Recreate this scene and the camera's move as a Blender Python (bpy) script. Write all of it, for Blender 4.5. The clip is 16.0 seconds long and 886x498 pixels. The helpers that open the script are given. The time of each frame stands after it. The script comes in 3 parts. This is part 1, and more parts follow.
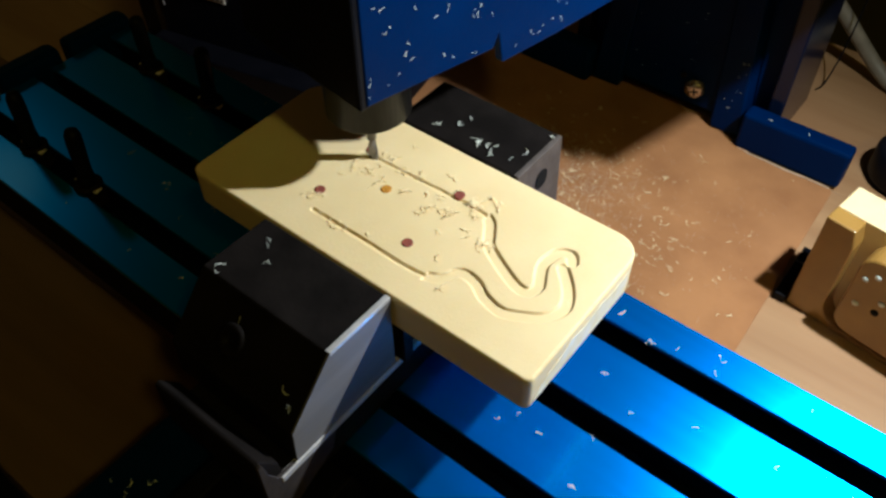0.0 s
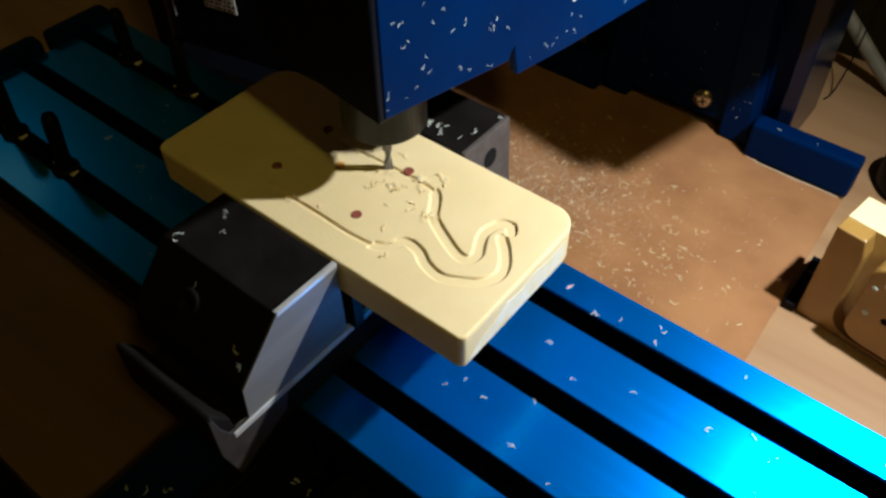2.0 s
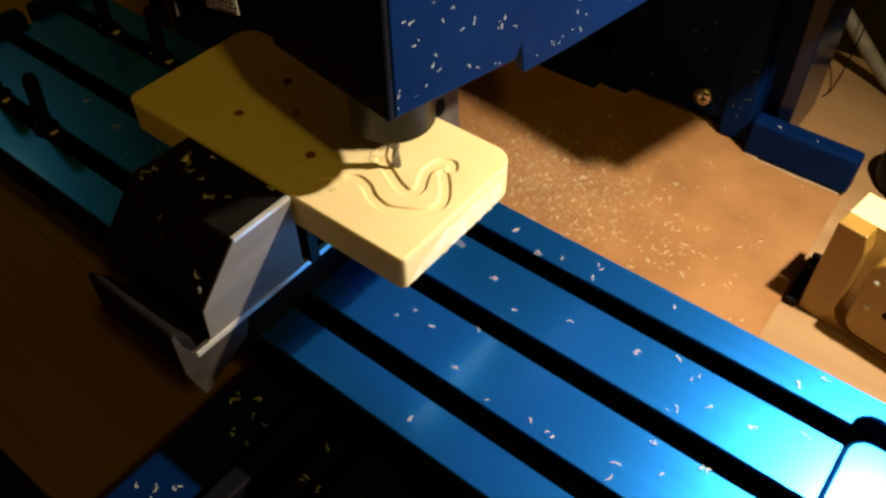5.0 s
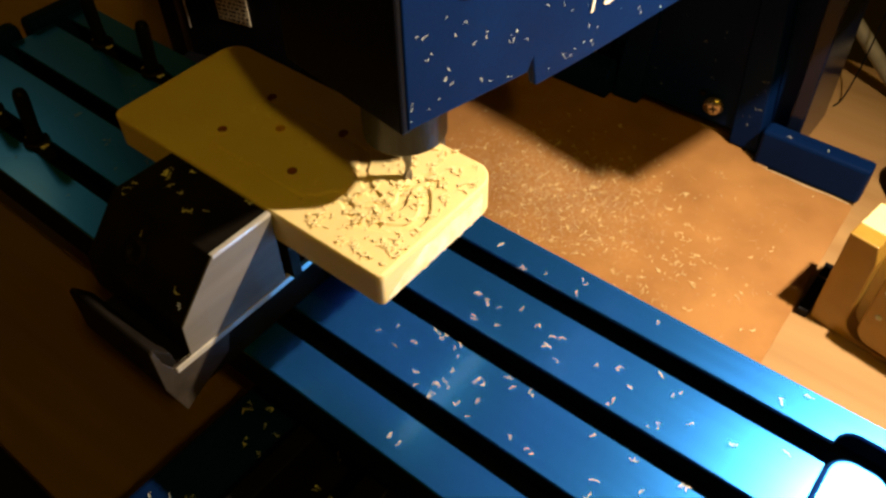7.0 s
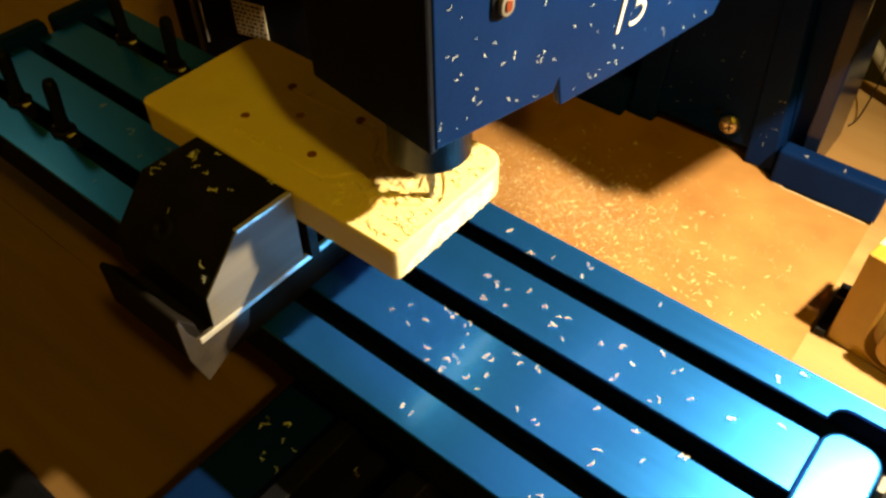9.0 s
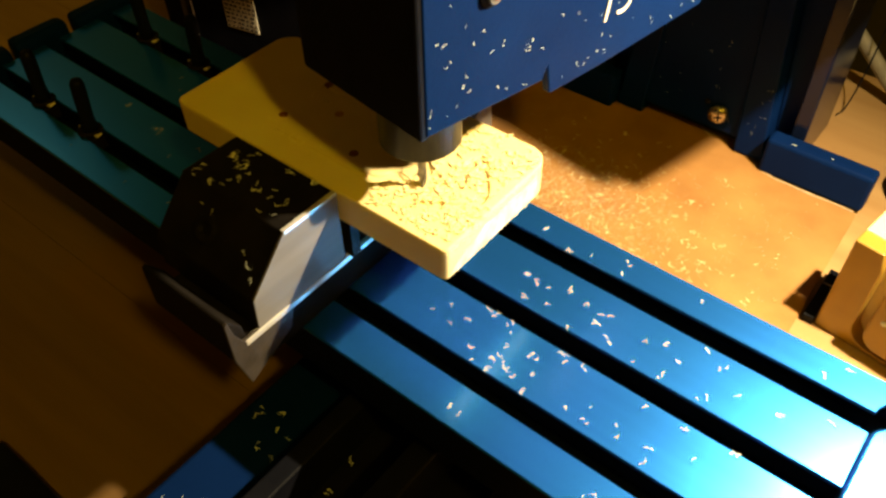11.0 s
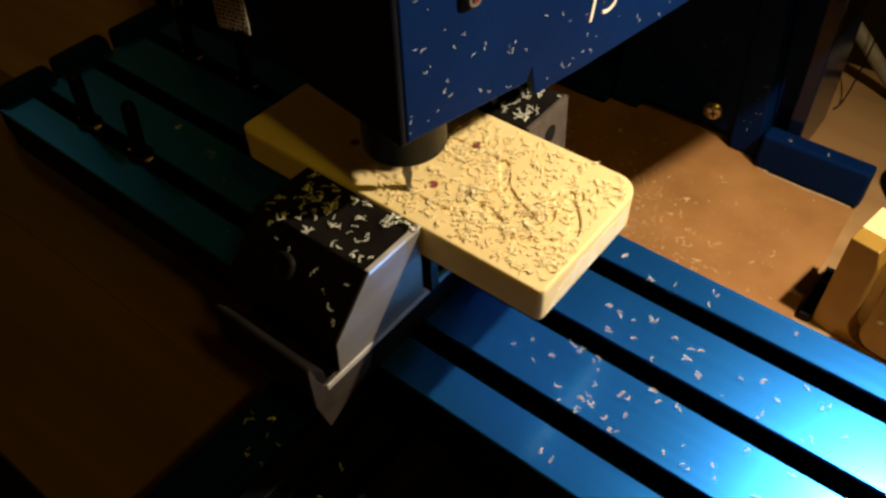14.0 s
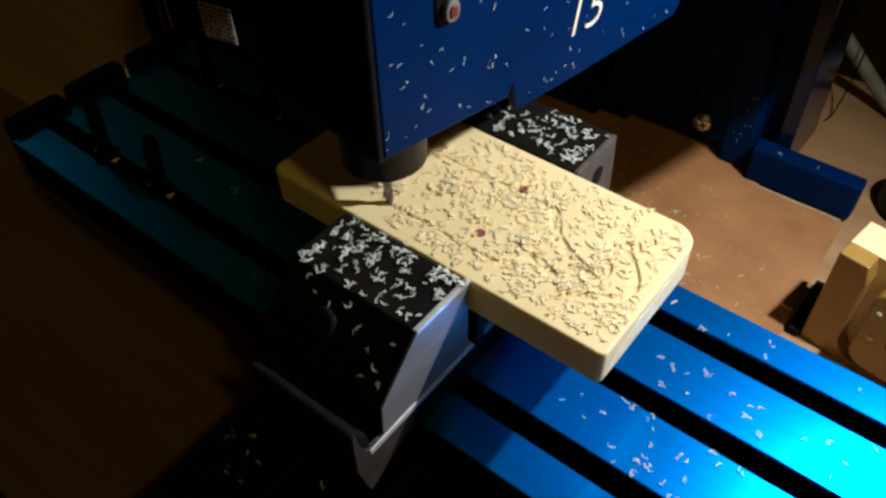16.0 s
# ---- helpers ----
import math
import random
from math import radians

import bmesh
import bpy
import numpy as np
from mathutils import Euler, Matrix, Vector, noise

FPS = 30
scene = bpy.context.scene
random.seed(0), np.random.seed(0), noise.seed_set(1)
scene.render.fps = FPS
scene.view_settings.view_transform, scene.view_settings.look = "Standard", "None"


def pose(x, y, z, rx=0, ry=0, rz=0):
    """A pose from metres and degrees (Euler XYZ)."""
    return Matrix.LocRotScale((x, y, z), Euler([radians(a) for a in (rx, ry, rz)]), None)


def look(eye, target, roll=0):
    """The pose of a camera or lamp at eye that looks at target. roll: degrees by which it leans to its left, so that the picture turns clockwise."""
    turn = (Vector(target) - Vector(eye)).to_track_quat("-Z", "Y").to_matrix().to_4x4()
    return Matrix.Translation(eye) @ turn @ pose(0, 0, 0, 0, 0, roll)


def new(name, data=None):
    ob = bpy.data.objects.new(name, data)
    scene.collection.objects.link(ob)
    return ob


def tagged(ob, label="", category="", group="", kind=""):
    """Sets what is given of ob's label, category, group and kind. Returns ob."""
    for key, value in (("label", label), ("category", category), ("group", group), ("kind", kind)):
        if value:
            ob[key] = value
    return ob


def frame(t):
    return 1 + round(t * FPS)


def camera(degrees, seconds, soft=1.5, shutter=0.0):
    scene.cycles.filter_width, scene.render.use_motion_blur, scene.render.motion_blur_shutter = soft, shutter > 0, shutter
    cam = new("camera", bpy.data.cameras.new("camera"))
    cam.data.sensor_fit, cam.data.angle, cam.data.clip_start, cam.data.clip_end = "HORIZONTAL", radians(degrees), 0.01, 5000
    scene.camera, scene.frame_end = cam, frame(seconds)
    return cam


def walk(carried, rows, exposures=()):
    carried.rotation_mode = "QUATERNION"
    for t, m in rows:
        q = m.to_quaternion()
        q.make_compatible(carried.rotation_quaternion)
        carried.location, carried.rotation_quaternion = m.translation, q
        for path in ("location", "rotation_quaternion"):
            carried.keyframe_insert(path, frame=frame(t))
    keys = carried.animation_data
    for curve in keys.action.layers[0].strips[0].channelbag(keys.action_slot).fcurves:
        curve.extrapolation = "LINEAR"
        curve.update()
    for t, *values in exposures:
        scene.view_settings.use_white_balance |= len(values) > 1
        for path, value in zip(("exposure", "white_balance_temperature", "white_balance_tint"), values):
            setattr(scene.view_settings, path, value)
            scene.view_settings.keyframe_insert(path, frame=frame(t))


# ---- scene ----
cam = camera(57.366, 16.0, soft=2.6, shutter=0.3)
CAMERA_ROWS = [
    (0.0, 0.13643, -0.13533, 0.29644, 42.168, 0.388, 38.412),
    (0.5, 0.1356, -0.13519, 0.29748, 42.243, 0.378, 38.369),
    (1.0, 0.13514, -0.13638, 0.29787, 42.308, 0.589, 38.439),
    (1.5, 0.13494, -0.1375, 0.29903, 42.619, 0.597, 38.492),
    (2.0, 0.13434, -0.13788, 0.29891, 42.621, 0.555, 38.651),
    (2.5, 0.13455, -0.13868, 0.29937, 42.885, 0.445, 38.546),
    (3.0, 0.13431, -0.14002, 0.29849, 42.933, 0.595, 38.462),
    (3.5, 0.13382, -0.14116, 0.29863, 42.669, 0.607, 38.471),
    (4.0, 0.13279, -0.1428, 0.29818, 42.604, 0.511, 38.456),
    (4.2, 0.13288, -0.14264, 0.29801, 42.806, 0.443, 38.172),
    (6.3, 0.1326, -0.14173, 0.30373, 42.395, 1.092, 38.428),
    (6.5, 0.13184, -0.14315, 0.3024, 43.19, 0.898, 38.481),
    (7.0, 0.13204, -0.14255, 0.3016, 43.181, 1.003, 38.65),
    (7.5, 0.13304, -0.14279, 0.30226, 43.395, 1.085, 38.668),
    (8.0, 0.13116, -0.14451, 0.30212, 43.494, 1.02, 38.438),
    (8.5, 0.1289, -0.14529, 0.30288, 43.483, 1.048, 38.797),
    (9.0, 0.12735, -0.14541, 0.30314, 44.093, 0.839, 39.356),
    (9.2, 0.12779, -0.14519, 0.30297, 44.467, 0.944, 39.163),
    (11.3, 0.1305, -0.14788, 0.30333, 43.385, 0.925, 38.471),
    (11.5, 0.13113, -0.14531, 0.30259, 43.104, 1.186, 38.332),
    (12.0, 0.13121, -0.1451, 0.30336, 43.508, 1.036, 38.433),
    (12.5, 0.1323, -0.14333, 0.30246, 43.288, 1.339, 38.08),
    (13.0, 0.13021, -0.14306, 0.30425, 43.248, 1.418, 38.51),
    (13.5, 0.13233, -0.14061, 0.3043, 43.246, 1.362, 38.462),
    (14.0, 0.13133, -0.14093, 0.30329, 43.329, 1.395, 38.413),
    (14.5, 0.13023, -0.13762, 0.30395, 43.444, 1.367, 38.198),
    (15.0, 0.13114, -0.13493, 0.30242, 43.856, 1.11, 38.273),
    (15.5, 0.13161, -0.13419, 0.3017, 43.885, 1.195, 38.309),
    (16.0, 0.13197, -0.1342, 0.30241, 43.792, 1.109, 38.32),
]
TABLE_ROWS = [
    (0.0, 0.0, -0.0),
    (0.5, -0.00655, 0.00011),
    (1.0, -0.01301, 0.00018),
    (1.5, -0.01938, -0.00018),
    (2.0, -0.0256, -0.00024),
    (2.5, -0.03224, -9e-05),
    (3.0, -0.03854, -0.00021),
    (3.5, -0.04494, 0.00118),
    (4.0, -0.04838, 0.0061),
    (4.2, -0.04968, 0.00846),
    (6.3, -0.06613, 0.00797),
    (6.5, -0.06433, 0.00727),
    (7.0, -0.06388, 0.00084),
    (7.5, -0.06857, -0.00333),
    (8.0, -0.07002, 0.00239),
    (8.5, -0.07409, 0.00635),
    (9.0, -0.07699, 0.01194),
    (9.2, -0.07699, 0.01194),
    (11.3, -0.05625, 0.01939),
    (11.5, -0.05393, 0.01854),
    (12.0, -0.04898, 0.02101),
    (12.5, -0.04577, 0.0263),
    (13.0, -0.03942, 0.0278),
    (13.5, -0.03269, 0.02745),
    (14.0, -0.02641, 0.02735),
    (14.5, -0.02021, 0.0277),
    (15.0, -0.01362, 0.02748),
    (15.5, -0.00725, 0.02773),
    (16.0, -0.00094, 0.02784),
]
walk(cam, [(t, pose(x, y, z, rx, ry, rz)) for t, x, y, z, rx, ry, rz in CAMERA_ROWS],
     exposures=[(0.0, -0.03, 5350, 7), (3.2, 0.05, 5600, 7), (4.0, 0.2, 6700, 9), (4.2, 0.22, 6800, 9), (6.4, 0.5, 9800, 14), (7.2, 0.5, 9800, 14), (8.0, 0.72, 9800, 8),
                (8.5, 0.90, 11000, 5), (9.0, 1.35, 12000, 3), (12.0, 1.3, 11500, 6), (12.6, 0.9, 10200, 13), (13.0, -0.15, 10000, 13),
                (14.3, -0.2, 8300, 11), (15.2, -0.27, 6600, 9), (16.0, -0.30, 5600, 9)])

# ---- light ----
world = bpy.data.worlds.new("room_air")
scene.world = world
world.use_nodes = True
world.node_tree.nodes["Background"].inputs[0].default_value = (0.5, 0.42, 0.3, 1)
world.node_tree.nodes["Background"].inputs[1].default_value = 0.006


def lamp(name, kind, place, target, watts, colour, size):
    data = bpy.data.lights.new(name, kind)
    data.energy, data.color = watts, colour
    if kind == "AREA":
        data.shape, data.size = "DISK", size
    else:
        data.shadow_soft_size = size
    if kind == "SPOT":
        data.spot_size, data.spot_blend = radians(140), 0.85
    ob = new(name, data)
    ob.matrix_world = look(place, target)
    return ob


# the machine's work light, up behind and beside the spindle, and the dim bulb of the room
lamp("work_light", "SPOT", (0.190, 0.145, 0.300), (0.08, 0.02, 0.09), 5.9, (1.0, 0.94, 0.82), 0.005)
lamp("room_bulb", "POINT", (0.550, -0.240, 0.813), (0, 0, 0), 3.0, (1.0, 0.78, 0.125), 0.03)
# a second dim lamp across the room, mirrored in the blue table
lamp("far_room_lamp", "POINT", (-1.2, 0.22, 0.89), (0, 0, 0), 0.18, (0.62, 1.0, 0.56), 0.06)


# ---- materials ----
def material(name, base, rough=0.5, metal=0.0, second=None, scale=60.0, bump=0.15, bump_scale=400.0, stretch=(1, 1, 1),
             spec=0.5, per_object=0.0, coat=0.0, rough_vary=0.1, depth=0.0006, sss=0.0):
    mat = bpy.data.materials.new(name)
    mat.use_nodes = True
    tree = mat.node_tree
    nodes, links = tree.nodes, tree.links
    shader = nodes["Principled BSDF"]
    shader.inputs["Metallic"].default_value = metal
    shader.inputs["Specular IOR Level"].default_value = spec
    shader.inputs["Coat Weight"].default_value = coat
    shader.inputs["Coat Roughness"].default_value = 0.15
    if sss:
        shader.inputs["Subsurface Weight"].default_value = sss
        shader.inputs["Subsurface Radius"].default_value = (0.002, 0.0012, 0.0005)
        shader.inputs["Subsurface Scale"].default_value = 1.0
    coords = nodes.new("ShaderNodeTexCoord")
    mapping = nodes.new("ShaderNodeMapping")
    mapping.inputs["Scale"].default_value = stretch
    links.new(coords.outputs["Object"], mapping.inputs["Vector"])
    large = nodes.new("ShaderNodeTexNoise")
    large.inputs["Scale"].default_value = scale
    large.inputs["Detail"].default_value = 5
    links.new(mapping.outputs["Vector"], large.inputs["Vector"])
    ramp = nodes.new("ShaderNodeMix")
    ramp.data_type = "RGBA"
    ramp.inputs[6].default_value = (*base, 1)
    ramp.inputs[7].default_value = (*(second or [c * 0.8 for c in base]), 1)
    spread = nodes.new("ShaderNodeMapRange")
    spread.inputs[1].default_value, spread.inputs[2].default_value = 0.35, 0.65
    links.new(large.outputs["Fac"], spread.inputs[0])
    links.new(spread.outputs[0], ramp.inputs[0])
    colour = ramp.outputs[2]
    if per_object:
        info = nodes.new("ShaderNodeNewGeometry")
        hsv = nodes.new("ShaderNodeHueSaturation")
        value = nodes.new("ShaderNodeMapRange")
        value.inputs[3].default_value, value.inputs[4].default_value = 1 - per_object, 1 + per_object
        links.new(info.outputs["Random Per Island"], value.inputs[0])
        links.new(value.outputs[0], hsv.inputs["Value"])
        links.new(colour, hsv.inputs["Color"])
        colour = hsv.outputs[0]
    links.new(colour, shader.inputs["Base Color"])
    fine = nodes.new("ShaderNodeTexNoise")
    fine.inputs["Scale"].default_value = bump_scale
    fine.inputs["Detail"].default_value = 4
    links.new(mapping.outputs["Vector"], fine.inputs["Vector"])
    gloss = nodes.new("ShaderNodeMapRange")
    gloss.inputs[3].default_value, gloss.inputs[4].default_value = max(rough - rough_vary, 0.03), min(rough + rough_vary, 1)
    links.new(fine.outputs["Fac"], gloss.inputs[0])
    links.new(gloss.outputs[0], shader.inputs["Roughness"])
    relief = nodes.new("ShaderNodeBump")
    relief.inputs["Strength"].default_value = bump
    relief.inputs["Distance"].default_value = depth
    links.new(fine.outputs["Fac"], relief.inputs["Height"])
    links.new(relief.outputs[0], shader.inputs["Normal"])
    return mat


BLUE_PAINT = material("blue_paint", (0.0003, 0.0135, 0.072), 0.42, 0.0, (0.0003, 0.0105, 0.058), 25, 0.06, 900, spec=0.05)
ANODISED = material("blue_anodised", (0.0, 0.270, 0.96), 0.30, 0.89, (0.0, 0.23, 0.86), 30, 0.003, 500, (0.04, 1, 1), rough_vary=0.03, spec=0.0, coat=0.3)
ANODISED.node_tree.nodes["Principled BSDF"].inputs["Coat Roughness"].default_value = 0.13
# near-black that paints the shade inside the table's slots
SLOT_SHADE = material("slot_shade", (0.001, 0.003, 0.009), 0.6, 0.0, None, 80, 0.2, 600, spec=0.08)
BLACK_PAINT = material("black_paint", (0.003, 0.0035, 0.006), 0.5, 0.0, (0.006, 0.006, 0.009), 60, 0.1, 700, spec=0.1)
BLACK_OXIDE = material("black_oxide", (0.0062, 0.0052, 0.0048), 0.55, 0.0, (0.011, 0.009, 0.0082), 70, 0.15, 700, spec=0.06)
STEEL = material("ground_steel", (0.175, 0.162, 0.155), 0.5, 0.1, (0.130, 0.120, 0.115), 120, 0.1, 500, (1, 0.08, 1), spec=0.25)
WORN_STEEL = material("worn_steel", (0.105, 0.088, 0.080), 0.5, 0.1, (0.070, 0.058, 0.052), 150, 0.2, 500, spec=0.3)
DULL_STEEL = material("dull_steel", (0.050, 0.040, 0.036), 0.5, 0.2, (0.034, 0.027, 0.024), 150, 0.2, 500)
GREY_STEEL = material("spindle_steel", (0.006, 0.0055, 0.0054), 0.42, 0.2, (0.004, 0.0038, 0.0037), 90, 0.1, 600, (1, 1, 0.2), spec=0.22)
CARBIDE = material("carbide", (0.20, 0.195, 0.20), 0.36, 0.9, None, 200, 0.05, 900)
WAX = material("cream_board", (0.82, 0.655, 0.355), 0.62, 0.0, (0.77, 0.60, 0.31), 45, 0.25, 1500, depth=0.0002, sss=0.08)
WAX_RAW = material("rough_board_edge", (0.84, 0.80, 0.70), 0.75, 0.0, (0.80, 0.67, 0.38), 130, 0.35, 300, depth=0.0006)
# cream board darkened to gold, the shade of the case front in its colour
SHADED_WAX = material("shaded_board", (0.37, 0.215, 0.048), 0.33, 0.0, (0.30, 0.165, 0.035), 40, 0.2, 600, sss=0.05, coat=0.15)
CHIP = material("chip", (0.75, 0.80, 0.73), 0.7, 0.0, (0.68, 0.71, 0.62), 300, 0.1, 1500, per_object=0.2)
GLOSS_DARK = material("gloss_dark", (0.003, 0.007, 0.026), 0.16, 0.0, (0.004, 0.008, 0.022), 60, 0.03, 300, spec=0.3, rough_vary=0.04)
BOARD_CHIP = material("board_chip", (0.88, 0.76, 0.47), 0.7, 0.0, (0.82, 0.68, 0.40), 300, 0.1, 1500, per_object=0.08)
DUST = material("dust", (0.76, 0.69, 0.57), 0.9, 0.0, (0.55, 0.45, 0.33), 300, 0.1, 1500, per_object=0.2)
PLUG_RED = material("plug_red", (0.30, 0.07, 0.04), 0.6, 0.0, (0.16, 0.04, 0.03), 900, 0.4, 2000)
PLUG_AMBER = material("plug_amber", (0.62, 0.30, 0.03), 0.5, 0.0, (0.42, 0.18, 0.02), 900, 0.3, 2000)
PAPER = material("kraft_board", (0.41, 0.191, 0.068), 0.8, 0.0, (0.31, 0.136, 0.046), 30, 0.3, 350)
PAPER_EDGE = material("torn_fibre", (0.55, 0.38, 0.24), 0.9, 0.0, None, 300, 0.4, 900)
PINE = material("pine", (0.43, 0.26, 0.125), 0.55, 0.0, (0.33, 0.18, 0.08), 14, 0.15, 160, (0.25, 3.0, 1), per_object=0.08)
# pine with the dim near bench's shade put into its colour
SHADED_PINE = material("shaded_pine", (0.19, 0.098, 0.036), 0.6, 0.0, (0.13, 0.064, 0.022), 14, 0.15, 160, (0.25, 3.0, 1))
PALE_EDGE = material("pale_edge", (0.60, 0.58, 0.57), 0.35, 0.3, None, 200, 0.1, 900)
BRASS_BRIGHT = material("screw_steel", (0.62, 0.56, 0.48), 0.28, 1.0, None, 200, 0.05, 900)
WALL = material("wall_paint", (0.60, 0.42, 0.20), 0.85, 0.0, (0.54, 0.37, 0.17), 5, 0.2, 60)
# the gloom behind the bench is put into this wall's colour
SHADED_BACK_WALL = material("shaded_back_wall", (0.10, 0.085, 0.055), 0.8, 0.0, (0.07, 0.06, 0.04), 5, 0.2, 60)
CABLE = material("cable_sleeve", (0.26, 0.235, 0.185), 0.5, 0.0, None, 100, 0.1, 500)
LETTER = material("white_letter", (0.78, 0.74, 0.66), 0.5, 0.0, (0.70, 0.66, 0.58), 300, 0.1, 900)
LABEL = material("label_foil", (0.85, 0.80, 0.66), 0.4, 0.1, (0.78, 0.72, 0.6), 200, 0.1, 900)
# label print; its black also paints the shade inside holes and recesses
INK_AND_HOLES = material("ink_and_hole_shade", (0.012, 0.012, 0.012), 0.7, 0.0, None, 200, 0.1, 900, spec=0.05)
RED_HEAD = material("red_screw", (0.25, 0.05, 0.03), 0.4, 0.5, None, 200, 0.1, 900)


# ---- builders ----
def mesh_of(bm, name, mat, smooth=False):
    data = bpy.data.meshes.new(name)
    bmesh.ops.recalc_face_normals(bm, faces=bm.faces)
    for f in bm.faces:
        f.smooth = smooth
    bm.to_mesh(data)
    bm.free()
    for m in (mat if isinstance(mat, (list, tuple)) else [mat]):
        data.materials.append(m)
    return data


def part(name, bm, mat, parent, label="", smooth=False):
    ob = new(name, mesh_of(bm, name, mat, smooth))
    ob.parent = parent
    if label:
        tagged(ob, label)
    return ob


def thing(name, place, label, category, group="", kind="", bm=None, mat=None, smooth=False):
    ob = new(name, mesh_of(bm, name, mat, smooth) if bm else None)
    if bm is None:
        ob.empty_display_size = 0.02
    ob.location = place
    return tagged(ob, label, category, group, kind)


def bevel(bm, width, segments=2, angle=30):
    edges = [e for e in bm.edges if len(e.link_faces) == 2 and e.calc_face_angle() > radians(angle)]
    if width:
        bmesh.ops.bevel(bm, geom=edges, offset=width, segments=segments, affect="EDGES", profile=0.5)
    return bm


def box(x0, x1, y0, y1, z0, z1, soft=0.0006, bm=None):
    own = bmesh.new()
    bmesh.ops.create_cube(own, size=1)
    for v in own.verts:
        v.co = Vector(((x0, x1)[v.co.x > 0], (y0, y1)[v.co.y > 0], (z0, z1)[v.co.z > 0]))
    bevel(own, soft)
    return own if bm is None else merge(bm, own)


def merge(bm, other):
    data = bpy.data.meshes.new("join")
    other.to_mesh(data)
    other.free()
    bm.from_mesh(data)
    bpy.data.meshes.remove(data)
    return bm


def prism(outline, low, high, axis="z", soft=0.0005, segments=2):
    """An outline of (a, b) pulled along an axis: z from (x, y), x from (y, z), y from (x, z)."""
    bm = bmesh.new()

    def at(a, b, c):
        return {"z": (a, b, c), "x": (c, a, b), "y": (a, c, b)}[axis]

    bottom = [bm.verts.new(at(a, b, low)) for a, b in outline]
    top = [bm.verts.new(at(a, b, high)) for a, b in outline]
    bm.faces.new(bottom), bm.faces.new(top)
    for i in range(len(outline)):
        j = (i + 1) % len(outline)
        bm.faces.new((bottom[i], bottom[j], top[j], top[i]))
    bmesh.ops.recalc_face_normals(bm, faces=bm.faces)
    return bevel(bm, soft, segments)


def lathe(profile, sides=32, centre=(0, 0), bm=None):
    """A turned shape from (radius, height) pairs about an upright axis."""
    bm = bm or bmesh.new()
    rings = []
    for r, z in profile:
        if r < 1e-6:
            rings.append([bm.verts.new((centre[0], centre[1], z))])
        else:
            rings.append([bm.verts.new((centre[0] + r * math.cos(2 * math.pi * k / sides),
                                        centre[1] + r * math.sin(2 * math.pi * k / sides), z)) for k in range(sides)])
    for a, b in zip(rings, rings[1:]):
        for k in range(sides):
            n = (k + 1) % sides
            loop = [a[k % len(a)], a[n % len(a)], b[n % len(b)], b[k % len(b)]]
            loop = list(dict.fromkeys(loop))
            if len(loop) > 2:
                bm.faces.new(loop)
    return bm


def rounded(x0, x1, y0, y1, r, steps=6, last=None, third=None):
    """A box outline with rounded corners; the two front corners may have radii of their own."""
    out = []
    q = r if last is None else last
    w = r if third is None else third
    for cx, cy, a0 in ((x1 - r, y1 - r, 0), (x0 + r, y1 - r, 90), (x0 + w, y0 + w, 180), (x1 - q, y0 + q, 270)):
        r = q if a0 == 270 else w if a0 == 180 else r
        for k in range(steps + 1):
            a = radians(a0 + 90 * k / steps)
            out.append((cx + r * math.cos(a), cy + r * math.sin(a)))
    return out


def tube(points, radius, sides=10):
    bm = bmesh.new()
    pts = [Vector(p) for p in points]
    rings = []
    for i, p in enumerate(pts):
        d = (pts[min(i + 1, len(pts) - 1)] - pts[max(i - 1, 0)]).normalized()
        side = d.cross(Vector((0, 0, 1)))
        side = side.normalized() if side.length > 1e-3 else Vector((1, 0, 0))
        up = side.cross(d)
        rings.append([bm.verts.new(p + radius * (math.cos(a) * side + math.sin(a) * up))
                      for a in [2 * math.pi * k / sides for k in range(sides)]])
    for a, b in zip(rings, rings[1:]):
        for k in range(sides):
            bm.faces.new((a[k], a[(k + 1) % sides], b[(k + 1) % sides], b[k]))
    bm.faces.new(rings[0]), bm.faces.new(rings[-1])
    return bm


def curve_points(ctrl, n=8):
    """A smooth line through control points."""
    out = []
    c = [ctrl[0], *ctrl, ctrl[-1]]
    for i in range(1, len(c) - 2):
        p0, p1, p2, p3 = (np.array(c[i + k - 1], float) for k in range(4))
        for k in range(n):
            t = k / n
            out.append(0.5 * (2 * p1 + (p2 - p0) * t + (2 * p0 - 5 * p1 + 4 * p2 - p3) * t * t + (3 * p1 - p0 - 3 * p2 + p3) * t ** 3))
    out.append(np.array(ctrl[-1], float))
    return np.array(out)


# ---- chips: curled shavings scattered on a surface ----
def sliver(bm, spine, side, up, widths, thick):
    """A thin ragged strip along a spine: four corners at each step, closed at both ends."""
    rows = []
    for p, w in zip(spine, widths):
        rows.append([bm.verts.new(p + side * w + up * thick), bm.verts.new(p - side * w + up * thick * 0.6),
                     bm.verts.new(p - side * w * 0.8 - up * thick), bm.verts.new(p + side * w * 0.8 - up * thick)])
    for a, b in zip(rows, rows[1:]):
        for k in range(4):
            bm.faces.new((a[k], a[(k + 1) % 4], b[(k + 1) % 4], b[k]))
    bm.faces.new(rows[0]), bm.faces.new(rows[-1][::-1])


